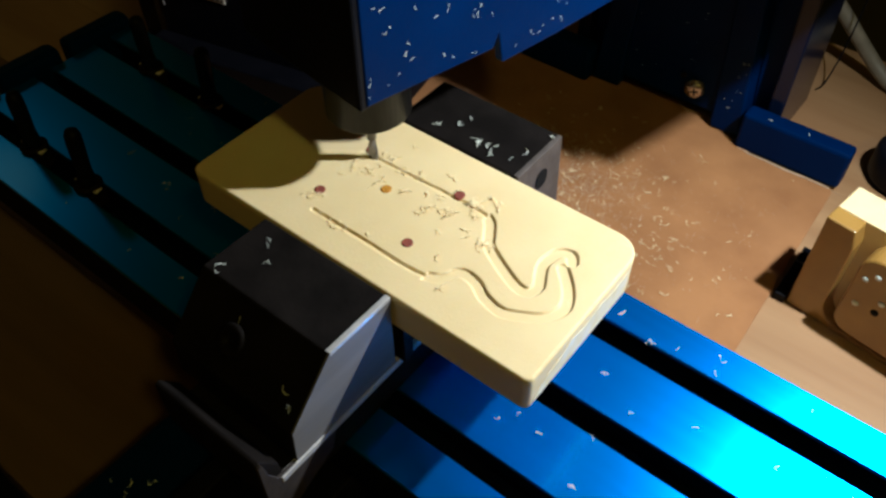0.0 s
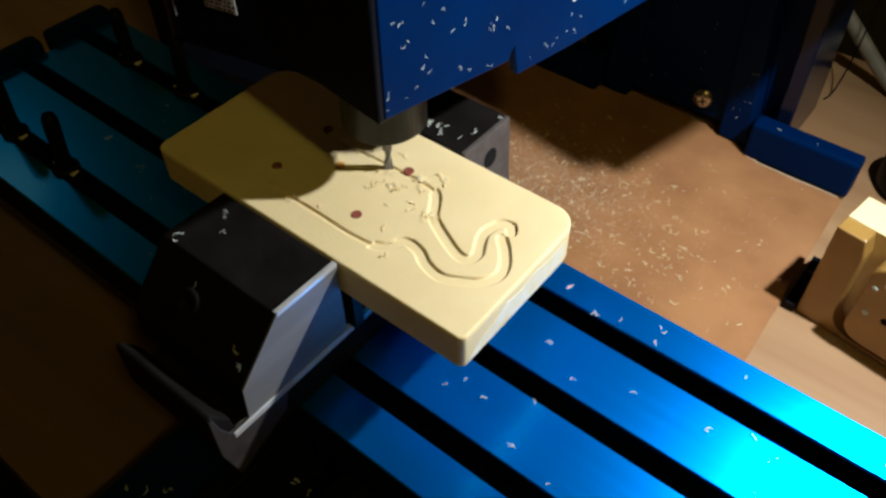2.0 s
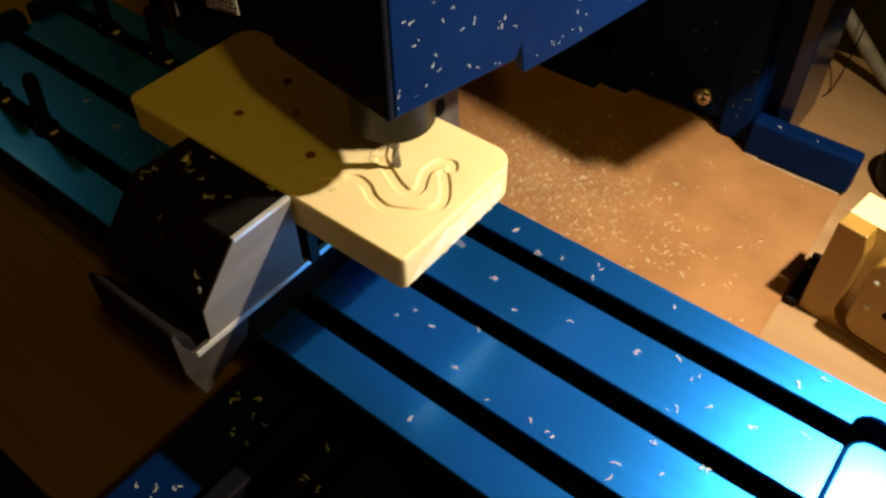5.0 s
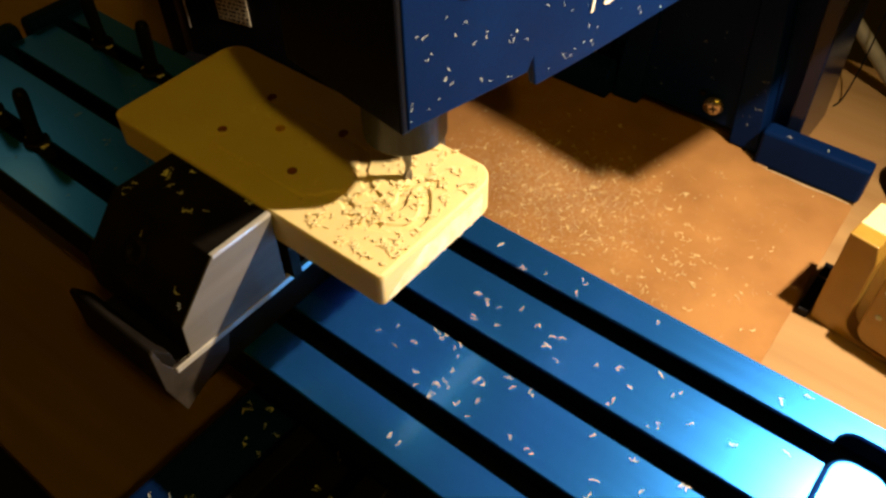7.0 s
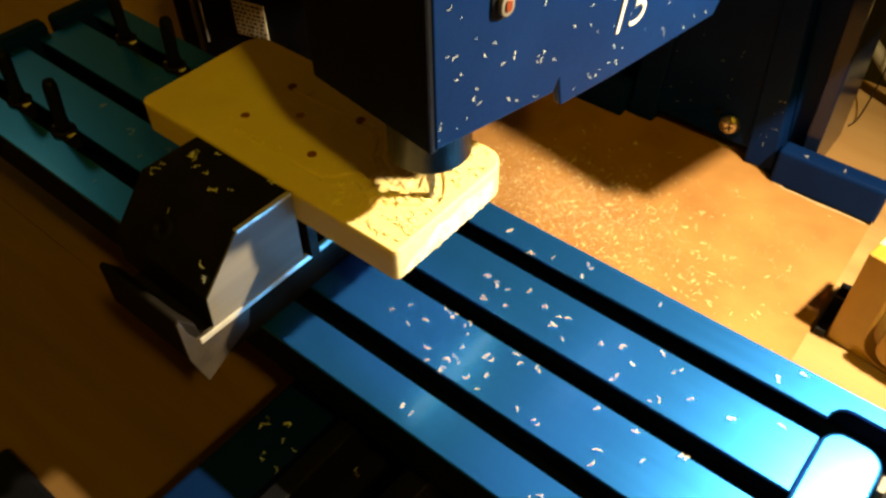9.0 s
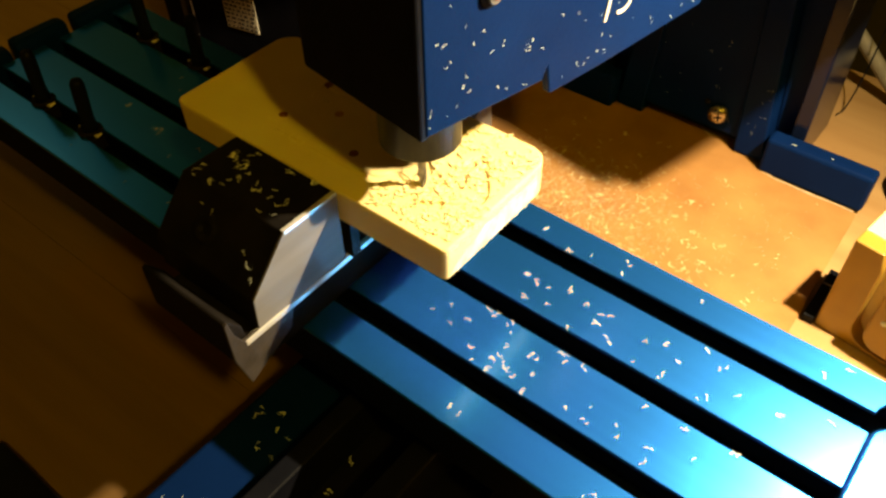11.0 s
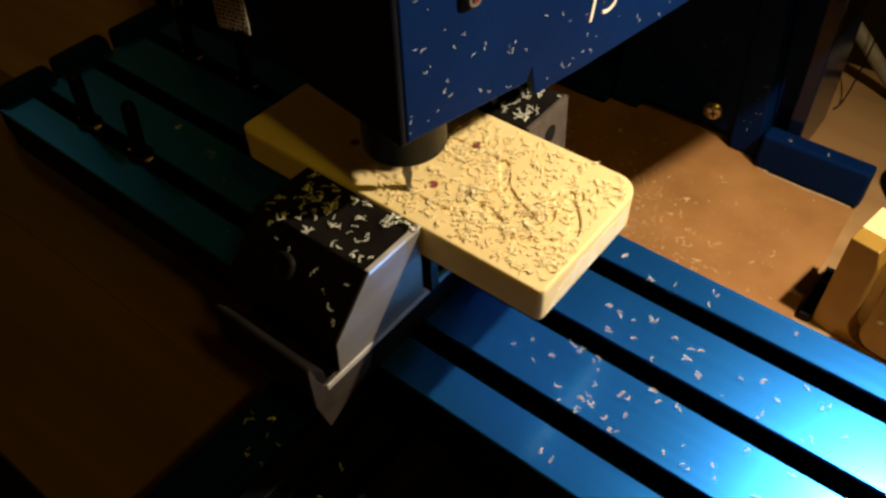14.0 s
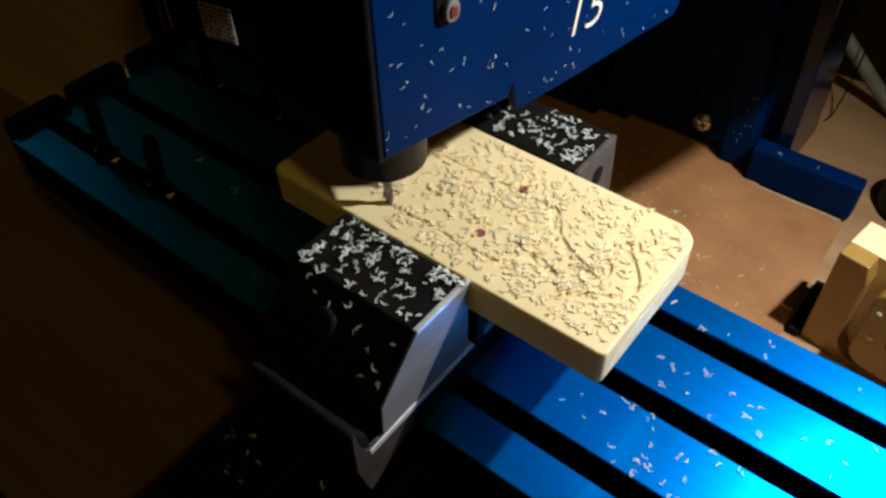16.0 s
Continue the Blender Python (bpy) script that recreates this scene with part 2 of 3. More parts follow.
def shaving(bm, place, normal, rng, size, flat=1.0, fat=0.8):
    """One crinkled chip with torn barbs, lying on the surface at place; fat widens it."""
    z = Vector(normal).normalized()
    x = Matrix.Rotation(rng.random() * 2 * math.pi, 3, z) @ z.orthogonal().normalized()
    y = z.cross(x)
    size *= 0.74
    length, width = size * rng.uniform(1.0, 1.9), fat * size * rng.uniform(0.075, 0.145)
    lift, wave = flat * size * rng.uniform(0.10, 0.34), rng.random() * 6
    bend, flip = size * rng.uniform(-0.5, 0.5), rng.choice((-1, 1))
    spine = []
    for k in range(6):
        s = k / 5 - 0.5
        zig = flip * (1 if k % 2 else -1) * size * rng.uniform(0.06, 0.22)
        up = width * 0.5 + lift * (0.5 + 0.5 * math.sin(wave + 5 * s)) + flat * size * 0.06 * rng.random()
        spine.append(Vector(place) + x * (length * s) + y * (bend * (1 - 4 * s * s) + zig) + z * up)
    sliver(bm, spine, y, z, [width * rng.uniform(0.45, 1.0) * (0.55 if k in (0, 5) else 1.0) for k in range(6)], width * 0.32)
    for _ in range(rng.choice((0, 1, 1, 2))):
        root = spine[rng.randrange(1, 5)]
        a = rng.choice((-1, 1)) * rng.uniform(0.7, 1.9)
        out = (x * math.cos(a) + y * math.sin(a)).normalized()
        reach = size * rng.uniform(0.22, 0.55)
        tip = root + out * reach + z * flat * size * rng.uniform(-0.02, 0.16)
        mid = root.lerp(tip, 0.55) + x * size * rng.uniform(-0.07, 0.07)
        sliver(bm, [root, mid, tip], z.cross(out), z, [width * 0.6, width * rng.uniform(0.5, 0.85), width * 0.25], width * 0.28)


def scatter(name, places, normal, label, base, size=0.0022, seed=1, mat=None, flat=1.0, fat=0.8):
    rng = random.Random(seed)
    bm = bmesh.new()
    for p in places:
        shaving(bm, Vector(p) - Vector(base), normal, rng, size * rng.uniform(0.7, 1.25), flat, fat)
    return thing(name, base, label, "wood chips", kind="stuff", bm=bm, mat=mat or CHIP)


def sprinkle(n, x0, x1, y0, y1, z, seed, thick=lambda x, y: 1.0):
    rng = random.Random(seed)
    out = []
    while len(out) < n:
        x, y = rng.uniform(x0, x1), rng.uniform(y0, y1)
        if rng.random() < thick(x, y):
            out.append((x, y, z))
            while rng.random() < 0.32 and len(out) < n:
                out.append((x + rng.gauss(0, 0.0012), y + rng.gauss(0, 0.0012), z + rng.random() * 0.0003))
    return out


# ---- the room ----
def slab(name, x0, x1, y0, y1, z0, z1, mat, label, category, soft=0.0):
    return thing(name, (0, 0, 0), label, category, kind="structure", bm=box(x0, x1, y0, y1, z0, z1, soft), mat=mat)


slab("wall_back", -1.6, 1.6, 0.95, 1.05, -0.8, 1.9, SHADED_BACK_WALL, "room wall behind the bench, darkened for its shade", "wall")
slab("wall_front", -1.6, 1.6, -1.75, -1.65, -0.8, 1.9, WALL, "dim brown painted room wall", "wall")
slab("wall_left", -1.7, -1.6, -1.75, 1.05, -0.8, 1.9, WALL, "dim brown painted room wall beside the bench", "wall")
slab("wall_right", 1.6, 1.7, -1.75, 1.05, -0.8, 1.9, WALL, "dim brown painted room wall beside the bench", "wall")
slab("ceiling", -1.7, 1.7, -1.75, 1.05, 1.9, 2.0, WALL, "plain brown ceiling above the bench", "ceiling")
slab("floor", -1.7, 1.7, -1.75, 1.05, -0.9, -0.8, WALL, "plain brown room floor below the bench", "floor")


def workbench():
    bench = thing("workbench", (0, 0, -0.03), "workbench top of pine planks, the near ones coloured for shade", "workbench")
    # planks in front of the last two edges carry shade in their colour
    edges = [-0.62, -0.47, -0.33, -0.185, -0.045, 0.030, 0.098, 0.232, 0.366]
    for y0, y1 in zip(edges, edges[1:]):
        part("plank", box(-0.95, 0.75, y0, y1 - 0.0001, 0, 0.03, 0.00025), SHADED_PINE if y1 < 0.05 else PINE, bench, "pine plank with shade in its colour" if y1 < 0.05 else "pale pine plank")
    for x in (-0.85, 0.65):
        for y in (-0.55, 0.30):
            part("leg", box(x - 0.03, x + 0.03, y - 0.03, y + 0.03, -0.77, 0.0, 0.003), PINE, bench)


workbench()


# ---- the milling machine: base, column and head stand still ----
def machine_base():
    base = thing("milling_machine", (0, 0, 0), "dark blue painted milling machine bed on the bench", "milling machine")
    part("bed", box(-0.042, -0.012, -0.21, 0.026, 0.0, 0.034, 0.002), BLUE_PAINT, base, "dark blue bed ledge")
    part("bed", box(-0.012, 0.052, -0.21, 0.026, 0.0, 0.022, 0.001), BLACK_PAINT, base, "black bed channel")
    part("bed_foot", box(-0.122, -0.0425, -0.21, -0.128, 0.0, 0.014, 0.002), BLACK_PAINT, base)
    part("guide_rail", box(-0.008, 0.000, -0.10, 0.026, 0.022, 0.046, 0.0008), BLACK_PAINT, base)
    part("guide_rail", box(0.024, 0.034, -0.10, 0.026, 0.022, 0.046, 0.0008), BLACK_PAINT, base)
    return base


def column():
    col = thing("machine_column", (0, 0.24, 0), "dark blue painted machine column with screwed front panel", "machine column")
    # side posts lean in towards the top
    for sign in (-1, 1):
        outline = [(sign * 0.0295, 0.003), (sign * 0.0470, 0.003), (sign * 0.0130, 0.36), (sign * 0.0080, 0.36)]
        part("post", prism(outline, -0.002, 0.022, "y", 0.0012), BLUE_PAINT, col)
        outline = [(sign * 0.0472, 0.003), (sign * 0.0560, 0.003), (sign * 0.0480, 0.36), (sign * 0.0140, 0.36)]
        part("inner_plate", prism(outline, 0.010, 0.050, "y", 0.0008), BLUE_PAINT, col, "dark recessed plate")
        outline = [(sign * 0.0562, 0.003), (sign * 0.0640, 0.003), (sign * 0.0600, 0.36), (sign * 0.0482, 0.36)]
        part("side_plate", prism(outline, 0.003, 0.055, "y", 0.001), GLOSS_DARK, col, "glossy dark side plate")
    part("front_panel", prism([(-0.0300, 0.010), (0.0300, 0.010), (0.008, 0.36), (-0.008, 0.36)], 0.001, 0.009, "y", 0.0008), BLUE_PAINT, col)
    part("bottom_bar", box(-0.0290, 0.0290, 0.0085, 0.014, 0.003, 0.012, 0.0005), BLACK_PAINT, col)
    for x, z in ((0.0156, 0.021),):
        bm = lathe([(0, 0.0030), (0.0028, 0.0028), (0.0052, 0.0014), (0.0060, 0.0), (0.0060, -0.001), (0, -0.001)], 24)
        screw = part("screw", bm, BRASS_BRIGHT, col, "bright cross-head screw", True)
        screw.matrix_local = pose(x, -0.0005, z, 90, 0, 20)
        for turn in (0, 90):
            cut = part("cross_recess", box(-0.0023, 0.0023, -0.0005, 0.0005, 0.0026, 0.0032, 0.0), INK_AND_HOLES, screw)
            cut.matrix_local = pose(0, 0, 0, 0, 0, turn + 12)
    hole = part("panel_hole", lathe([(0, 0.0004), (0.0016, 0.0004), (0.0016, -0.001)], 16), INK_AND_HOLES, col, "", True)
    hole.matrix_local = pose(0.0075, -0.0002, 0.0265, 90, 0, 0)
    part("foot_flange", box(0.0475, 0.1050, -0.0088, 0.0025, 0.0023, 0.0245, 0.0018), BLUE_PAINT, col)
    part("foot_flange", box(-0.1050, -0.0475, -0.0088, 0.0025, 0.0023, 0.0245, 0.0018), BLUE_PAINT, col)
    # unseen block with a corner tab and top fins, added to shade the cardboard
    dark_body = part("shade_block", prism([(0.000, -0.0785), (0.1030, -0.0810), (0.1107, -0.0470), (0.1130, 0.030), (0.000, 0.030)], 0.160, 0.290, "z", 0.002), BLACK_PAINT, col, "unseen dark block added to shade the cardboard")
    part("shade_tab", box(0.0902, 0.0967, -0.0845, -0.0811, 0.1605, 0.200, 0.001), BLACK_PAINT, dark_body)
    for k in range(7):
        part("block_fin", box(0.012 + k * 0.014, 0.016 + k * 0.014, -0.076, 0.024, 0.2901, 0.296, 0.0006), BLACK_PAINT, dark_body)
    return col


HEAD_TURN = -8.0


def spindle_head():
    """The head is swung a little about the spindle's axis."""
    head = thing("spindle_head", (0, 0, 0.169), "blue painted spindle head with dark front and dusty side", "spindle head")
    head.matrix_world = pose(0, 0, 0.169, 0, 0, HEAD_TURN)
    x0, x1, y0 = -0.0285, 0.0229, -0.0195
    side = [(y0 + 0.002, 0.001), (y0 + 0.0475, -0.0030), (y0 + 0.0495, 0.001), (y0 + 0.0515, -0.0095), (y0 + 0.075, -0.0105), (y0 + 0.130, -0.0110),
            (y0 + 0.134, -0.004), (y0 + 0.139, 0.02), (y0 + 0.142, 0.14), (y0 + 0.002, 0.14)]
    part("side_cover", prism(side, x1 - 0.003, x1, "x", 0.0005), BLUE_PAINT, head, "blue painted side cover")
    part("side_cover", prism(side, x0, x0 + 0.003, "x", 0.0005), BLUE_PAINT, head, "blue painted side cover")
    part("front_cover", box(x0, x1 - 0.0004, y0, y0 + 0.0035, 0.0, 0.14, 0.0008), BLACK_PAINT, head, "black painted front cover")
    part("casting", box(x0 + 0.0035, x1 - 0.0035, y0 + 0.004, y0 + 0.046, 0.0025, 0.138, 0.001), BLACK_PAINT, head)
    part("arm", box(x0 + 0.0035, x1 - 0.0035, y0 + 0.053, y0 + 0.128, -0.007, 0.138, 0.001), BLUE_PAINT, head)
    part("carriage", box(x0 + 0.004, x1 - 0.024, y0 + 0.128, y0 + 0.250, 0.03, 0.138, 0.002), BLACK_PAINT, head)
    nose = part("spindle_nose", lathe([(0.0, -0.0205), (0.0060, -0.0205), (0.0064, -0.0215), (0.0118, -0.0215), (0.0128, -0.0205), (0.0128, 0.0),
                                       (0.0150, 0.0005), (0.0150, 0.006), (0, 0.006)], 48), GREY_STEEL, head, "dark grey turned steel nose", True)
    # the slotted hole with its red screw, and the raised digits, on the side cover
    # black patch that paints the shade inside the slotted hole
    hole = part("slot_recess", prism(rounded(y0 + 0.0205, y0 + 0.0285, 0.0300, 0.0420, 0.0036), x1 + 0.00005, x1 + 0.0005, "x", 0.0001, 1), BLACK_PAINT, head)
    screw = part("screw", prism(rounded(y0 + 0.0222, y0 + 0.0268, 0.0315, 0.0372, 0.0022), x1 + 0.0006, x1 + 0.0022, "x", 0.0004), STEEL, hole, "steel clamp screw")
    part("screw_socket", prism(rounded(y0 + 0.0234, y0 + 0.0256, 0.0328, 0.0360, 0.001), x1 + 0.0023, x1 + 0.0026, "x", 0.0001, 1), RED_HEAD, screw, "red socket")
    for x, y, z in ((x1, y0 + 0.128, 0.0065), ):
        bm = lathe([(0, 0.002), (0.002, 0.002), (0.0028, 0.001), (0.0028, 0.0)], 20)
        s = part("cap_screw", bm, BLACK_OXIDE, head, "", True)
        s.matrix_local = pose(x, y, z, 0, 90, 0)
    return head, nose


machine_base()
column()
head, nose = spindle_head()


def digit(sign, shift):
    data = bpy.data.curves.new("digit", "FONT")
    data.body, data.size, data.extrude = sign, 0.0185, 0.0002
    data.shear, data.offset = 0.18, -0.00035
    text = new("digit_text", data)
    bpy.context.view_layer.update()
    flat = bpy.data.meshes.new_from_object(text.evaluated_get(bpy.context.evaluated_depsgraph_get()))
    bpy.data.objects.remove(text)
    flat.materials.clear()
    flat.materials.append(LETTER)
    ob = new("digit", flat)
    ob.parent = head
    ob.matrix_local = pose(0.0229 + 0.0003, -0.0195 + 0.0695 + shift, 0.0050, 90, 0, 90)
    tagged(ob, "white digit " + sign)


digit("1", 0.0)
digit("5", 0.0088)


def cutter():
    """The end mill turns in the nose."""
    tool = thing("end_mill", (0, 0, 0.1275), "slim steel end mill held in the spindle nose", "milling cutter")
    part("shank", lathe([(0, 0.009), (0.0015, 0.009), (0.0015, 0.024), (0, 0.024)], 20), CARBIDE, tool, "", True)
    bm = bmesh.new()
    rings = []
    for k in range(13):
        z, a = 0.0092 * k / 12, 2.6 * k / 12
        rings.append([bm.verts.new((r * math.cos(a + b), r * math.sin(a + b), z))
                      for r, b in ((0.0016, 0.0), (0.0010, 0.5), (0.0008, 1.3), (0.0013, 2.4), (0.0016, math.pi), (0.0010, math.pi + 0.5), (0.0008, math.pi + 1.3), (0.0013, math.pi + 2.4))])
    for a, b in zip(rings, rings[1:]):
        for k in range(8):
            bm.faces.new((a[k], a[(k + 1) % 8], b[(k + 1) % 8], b[k]))
    bm.faces.new(rings[0]), bm.faces.new(rings[-1])
    part("flutes", bm, CARBIDE, tool, "spiral cutting flutes")
    return tool


tool = cutter()

# ---- the sliding table and all that rides on it ----
Z = 0.08
SLOTS = (22.2e-3, -9.8e-3, -41.6e-3)
HALF = 4.2e-3
YF, YB = -0.0612, 0.0404


def mill_table():
    table = thing("mill_table", (0, 0, Z - 0.016), "blue anodised mill table with three long slots", "machine table")
    h = 0.016
    edges = [YF] + [v for s in reversed(SLOTS) for v in (s - HALF, s + HALF)] + [YB]
    for i in range(0, 8, 2):
        far = 0.262 if i in (0, 6) else 0.208
        if i in (0, 6):
            inner, outer = (edges[1], YF) if i == 0 else (edges[6], YB)
            side = 1 if i == 0 else -1
            bay = [(0.2072 + 0.006 * (1 - math.cos(a)), inner - side * 0.0070 * math.sin(a)) for a in (0, 0.4, 0.8, 1.2, math.pi / 2)]
            part("strip", prism([(-0.196, inner), *bay, (far, inner - side * 0.0070), (far, outer), (-0.196, outer)], 0.0143, h, "z", 0.00035, 1), ANODISED, table)
            continue
        part("strip", box(-0.196, far, edges[i], edges[i + 1], 0.0143, h, 0.00035), ANODISED, table)
    # slab, ribs and strip undersides carry the slots' shade in their colour
    part("slab", box(-0.196, 0.262, YF + 0.0004, YB - 0.0004, -0.006, 0.0028, 0.0003), SLOT_SHADE, table)
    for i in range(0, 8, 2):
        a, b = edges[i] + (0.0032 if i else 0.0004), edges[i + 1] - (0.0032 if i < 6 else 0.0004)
        part("rib", box(-0.196, 0.2075, a, b, 0.0028, 0.0072, 0.0), SLOT_SHADE, table)
        part("under_strip", box(-0.1958, 0.2618 if i in (0, 6) else 0.2078, edges[i] + (0.0002 if i != 6 else 0.0072), edges[i + 1] - (0.0002 if i != 0 else 0.0072), 0.0072, 0.0143, 0.0), SLOT_SHADE, table)
    cap = part("end_bracket", prism(rounded(0.2083, 0.2272, -0.0432, 0.0238, 0.0070), 0.0029, h + 0.0004, "z", 0.0012, 3), ANODISED, table, "rounded blue end bracket")
    part("pin", prism(rounded(0.2275, 0.2300, 0.0100, 0.0165, 0.001), 0.0029, h + 0.001, "z", 0.0003), STEEL, cap)
    for y0, y1, z1 in ((-0.0590, -0.0300, 0.0215), (-0.0280, 0.0020, 0.0225), (0.0060, 0.0400, 0.0215)):
        part("end_stop", box(-0.2070, -0.1962, y0, y1, -0.004, z1, 0.003), BLUE_PAINT, table, "dark blue rounded end stop")
    return table


def saddle():
    ob = thing("machine_saddle", (0, 0, 0.0462), "dark saddle block under the sliding table", "machine saddle")
    part("block", box(-0.040, 0.044, -0.045, 0.030, 0.0, 0.0116, 0.001), BLACK_PAINT, ob)
    return ob


def slot_stud(x, y, lean):
    ob = thing("slot_stud", (x, y, Z), "black upright clamping stud in a table slot", "clamp stud", "studs in the table slots")
    part("nut", box(-0.0050, 0.0050, -0.0036, 0.0036, -0.0084, -0.0012, 0.0005), BLACK_OXIDE, ob, "dark slot nut")
    part("washer", lathe([(0, 0.0007), (0.0056, 0.0007), (0.0056, 0.0013), (0, 0.0018)], 20), BLACK_OXIDE, ob, "dark washer", True)
    for x in (-0.0066, 0.0052):
        part("shim", prism([(x, -0.0016), (x + 0.0018, -0.0010), (x + 0.0010, 0.0022)], 0.0002, 0.0012, "z", 0.0001, 1), LETTER, ob, "small bright shim")
    grip = part("grip", lathe([(0, 0.0013), (0.0036, 0.0013), (0.0034, 0.004), (0.0030, 0.008), (0.0032, 0.020), (0.0031, 0.0240), (0.0023, 0.0262), (0, 0.0270)], 20),
                BLACK_PAINT, ob, "black rounded grip", True)
    grip.matrix_local = pose(0, 0, 0, lean, 0, 0)
    return ob


VX0, VX1 = -0.0070, 0.0410


def vise():
    ob = thing("machine_vise", (0.017, -0.02, Z), "black low machine vise with ground steel side faces", "machine vise")

    def at(*v):
        return (v[0] - 0.017, v[1] - 0.017, v[2] + 0.02, v[3] + 0.02, v[4] - Z, v[5] - Z)

    def both(outline, name, soft=0.0006, label="", parent=ob, face=STEEL):
        prof = [(y + 0.02, z - Z) for y, z in outline]
        p = part(name, prism(prof, (0.0 if name == "vise_bed" else VX0) - 0.017, VX1 - 0.017 - 0.0004, "x", soft), BLACK_OXIDE, parent, label)
        part("ground_face", prism([(y * 0.985 + sum(a for a, _ in prof) / len(prof) * 0.015, z * 0.985 + sum(b for _, b in prof) / len(prof) * 0.015) for y, z in prof],
                                  VX1 - 0.017 - 0.0008, VX1 - 0.017, "x", 0.0), face, p, "ground steel side")
        return p

    jaw = both([(-0.0392, 0.1288), (-0.0625, 0.1292), (-0.0790, 0.1117), (-0.0797, 0.0985), (-0.0392, 0.0985)], "moving_jaw", 0.0006, "black moving jaw with sloped front")
    both([(0.0195, 0.1288), (0.0446, 0.1288), (0.0465, 0.0985), (0.0195, 0.0985)], "fixed_jaw", 0.0006, "black fixed jaw with side hole", ob, WORN_STEEL)
    # pale strip painted as the jaw's top chamfer catching the light
    part("bright_edge", box(VX1 - 0.0186, VX1 - 0.0169, -0.0425, -0.0194, 0.0478, 0.0493, 0.0002), PALE_EDGE, jaw, "top edge brightened as a chamfer catching light")
    prof = [(y + 0.02, z - Z) for y, z in ((-0.0860, 0.0802), (-0.0860, 0.0975), (0.0480, 0.0975), (0.0480, 0.0802))]
    bed = part("vise_bed", prism(prof, -0.017, 0.0223, "x", 0.0005), BLACK_OXIDE, ob, "long black vise bed")
    lip = [(y + 0.02, z - Z) for y, z in ((-0.0909, 0.0930), (-0.0909, 0.1108), (-0.0897, 0.1115), (-0.0884, 0.1040), (-0.0862, 0.0992), (-0.0645, 0.0972), (-0.0672, 0.0880), (-0.0872, 0.0776))]
    part("end_lip", prism([(-0.0709, 0.0125), (-0.0709, 0.0305), (-0.0694, 0.0312), (-0.0645, 0.0240), (-0.0640, 0.0182), (-0.0640, 0.0125)], -0.017, 0.0228, "x", 0.0005), BLACK_OXIDE, bed, "raised black end lip")
    part("lip_face", prism(lip, 0.0229, 0.0240, "x", 0.0002), DULL_STEEL, bed, "bright steel lip face")
    part("guide_strip", box(0.0225, 0.0244, -0.0655, 0.0390, 0.0160, 0.0186, 0.0004), PALE_EDGE, bed, "thin bright guide strip")
    part("bright_edge", box(VX1 - 0.0186, VX1 - 0.0169, 0.0398, 0.0644, 0.0476, 0.0489, 0.0002), WORN_STEEL, ob, "worn top edge of the fixed jaw")
    part("side_hole", prism(rounded(0.0505, 0.0570, 0.0345, 0.0420, 0.0032), VX1 - 0.0169, VX1 - 0.0167, "x", 0.0), INK_AND_HOLES, ob, "dark oval hole")
    part("pin_hole", prism(rounded(0.0180 - 0.034, 0.0200 - 0.034, 0.0345, 0.0375, 0.0009), VX1 - 0.0169, VX1 - 0.0167, "x", 0.0), INK_AND_HOLES, ob)
    # socket screw sunk in the jaw's slope
    bolt = part("socket_screw", lathe([(0, -0.001), (0.0018, -0.001), (0.0020, 0.0022), (0.0042, 0.0026), (0.0050, 0.0016), (0.0052, -0.001)], 28), BLACK_OXIDE, ob, "dark socket screw", True)
    bolt.matrix_local = pose(-0.0045, -0.0505, 0.0395, 46.7, 0, 0)
    ring = part("counterbore", lathe([(0.0054, 0.0006), (0.0072, 0.0006), (0.0072, 0.0001), (0.0054, 0.0001)], 28), INK_AND_HOLES, bolt, "", True)
    for y in (-0.0355, 0.0160):
        part("parallel", box(*at(VX0 + 0.001, VX1 + 0.002, y - 0.0020, y + 0.0020, 0.0981, 0.1152), 0.0003), BLACK_OXIDE, ob, "thin dark parallel")
    return ob


BX0, BX1, BY0, BY1, BT, BB = -0.0415, 0.0850, -0.0385, 0.0193, 0.1285, 0.1155
# the cutter's path on the board, in millimetres
PATH_A = [(-4, 0.6), (11.3, 0.7), (25.7, 1.3), (38.8, 1.6), (44.4, 0.3), (48, -4.4), (50.7, -8.1), (58.4, -12.4), (65.1, -15.2), (68.7, -14.9),
          (69.6, -11.6), (67.7, -7.8), (66.2, -3.5), (67.4, 1.9), (70.4, 3.4), (72.2, 1.2)]
PATH_B = [(1.1, -27.9), (20.8, -28), (39.1, -28), (46.5, -25.9), (50.1, -20.6), (55.5, -20.9), (60.1, -23.5), (66.3, -24.8), (71.7, -22.7),
          (76.8, -19.3), (79.1, -14.5), (78.1, -10.2), (74.9, -5.7), (71.4, -2.2)]


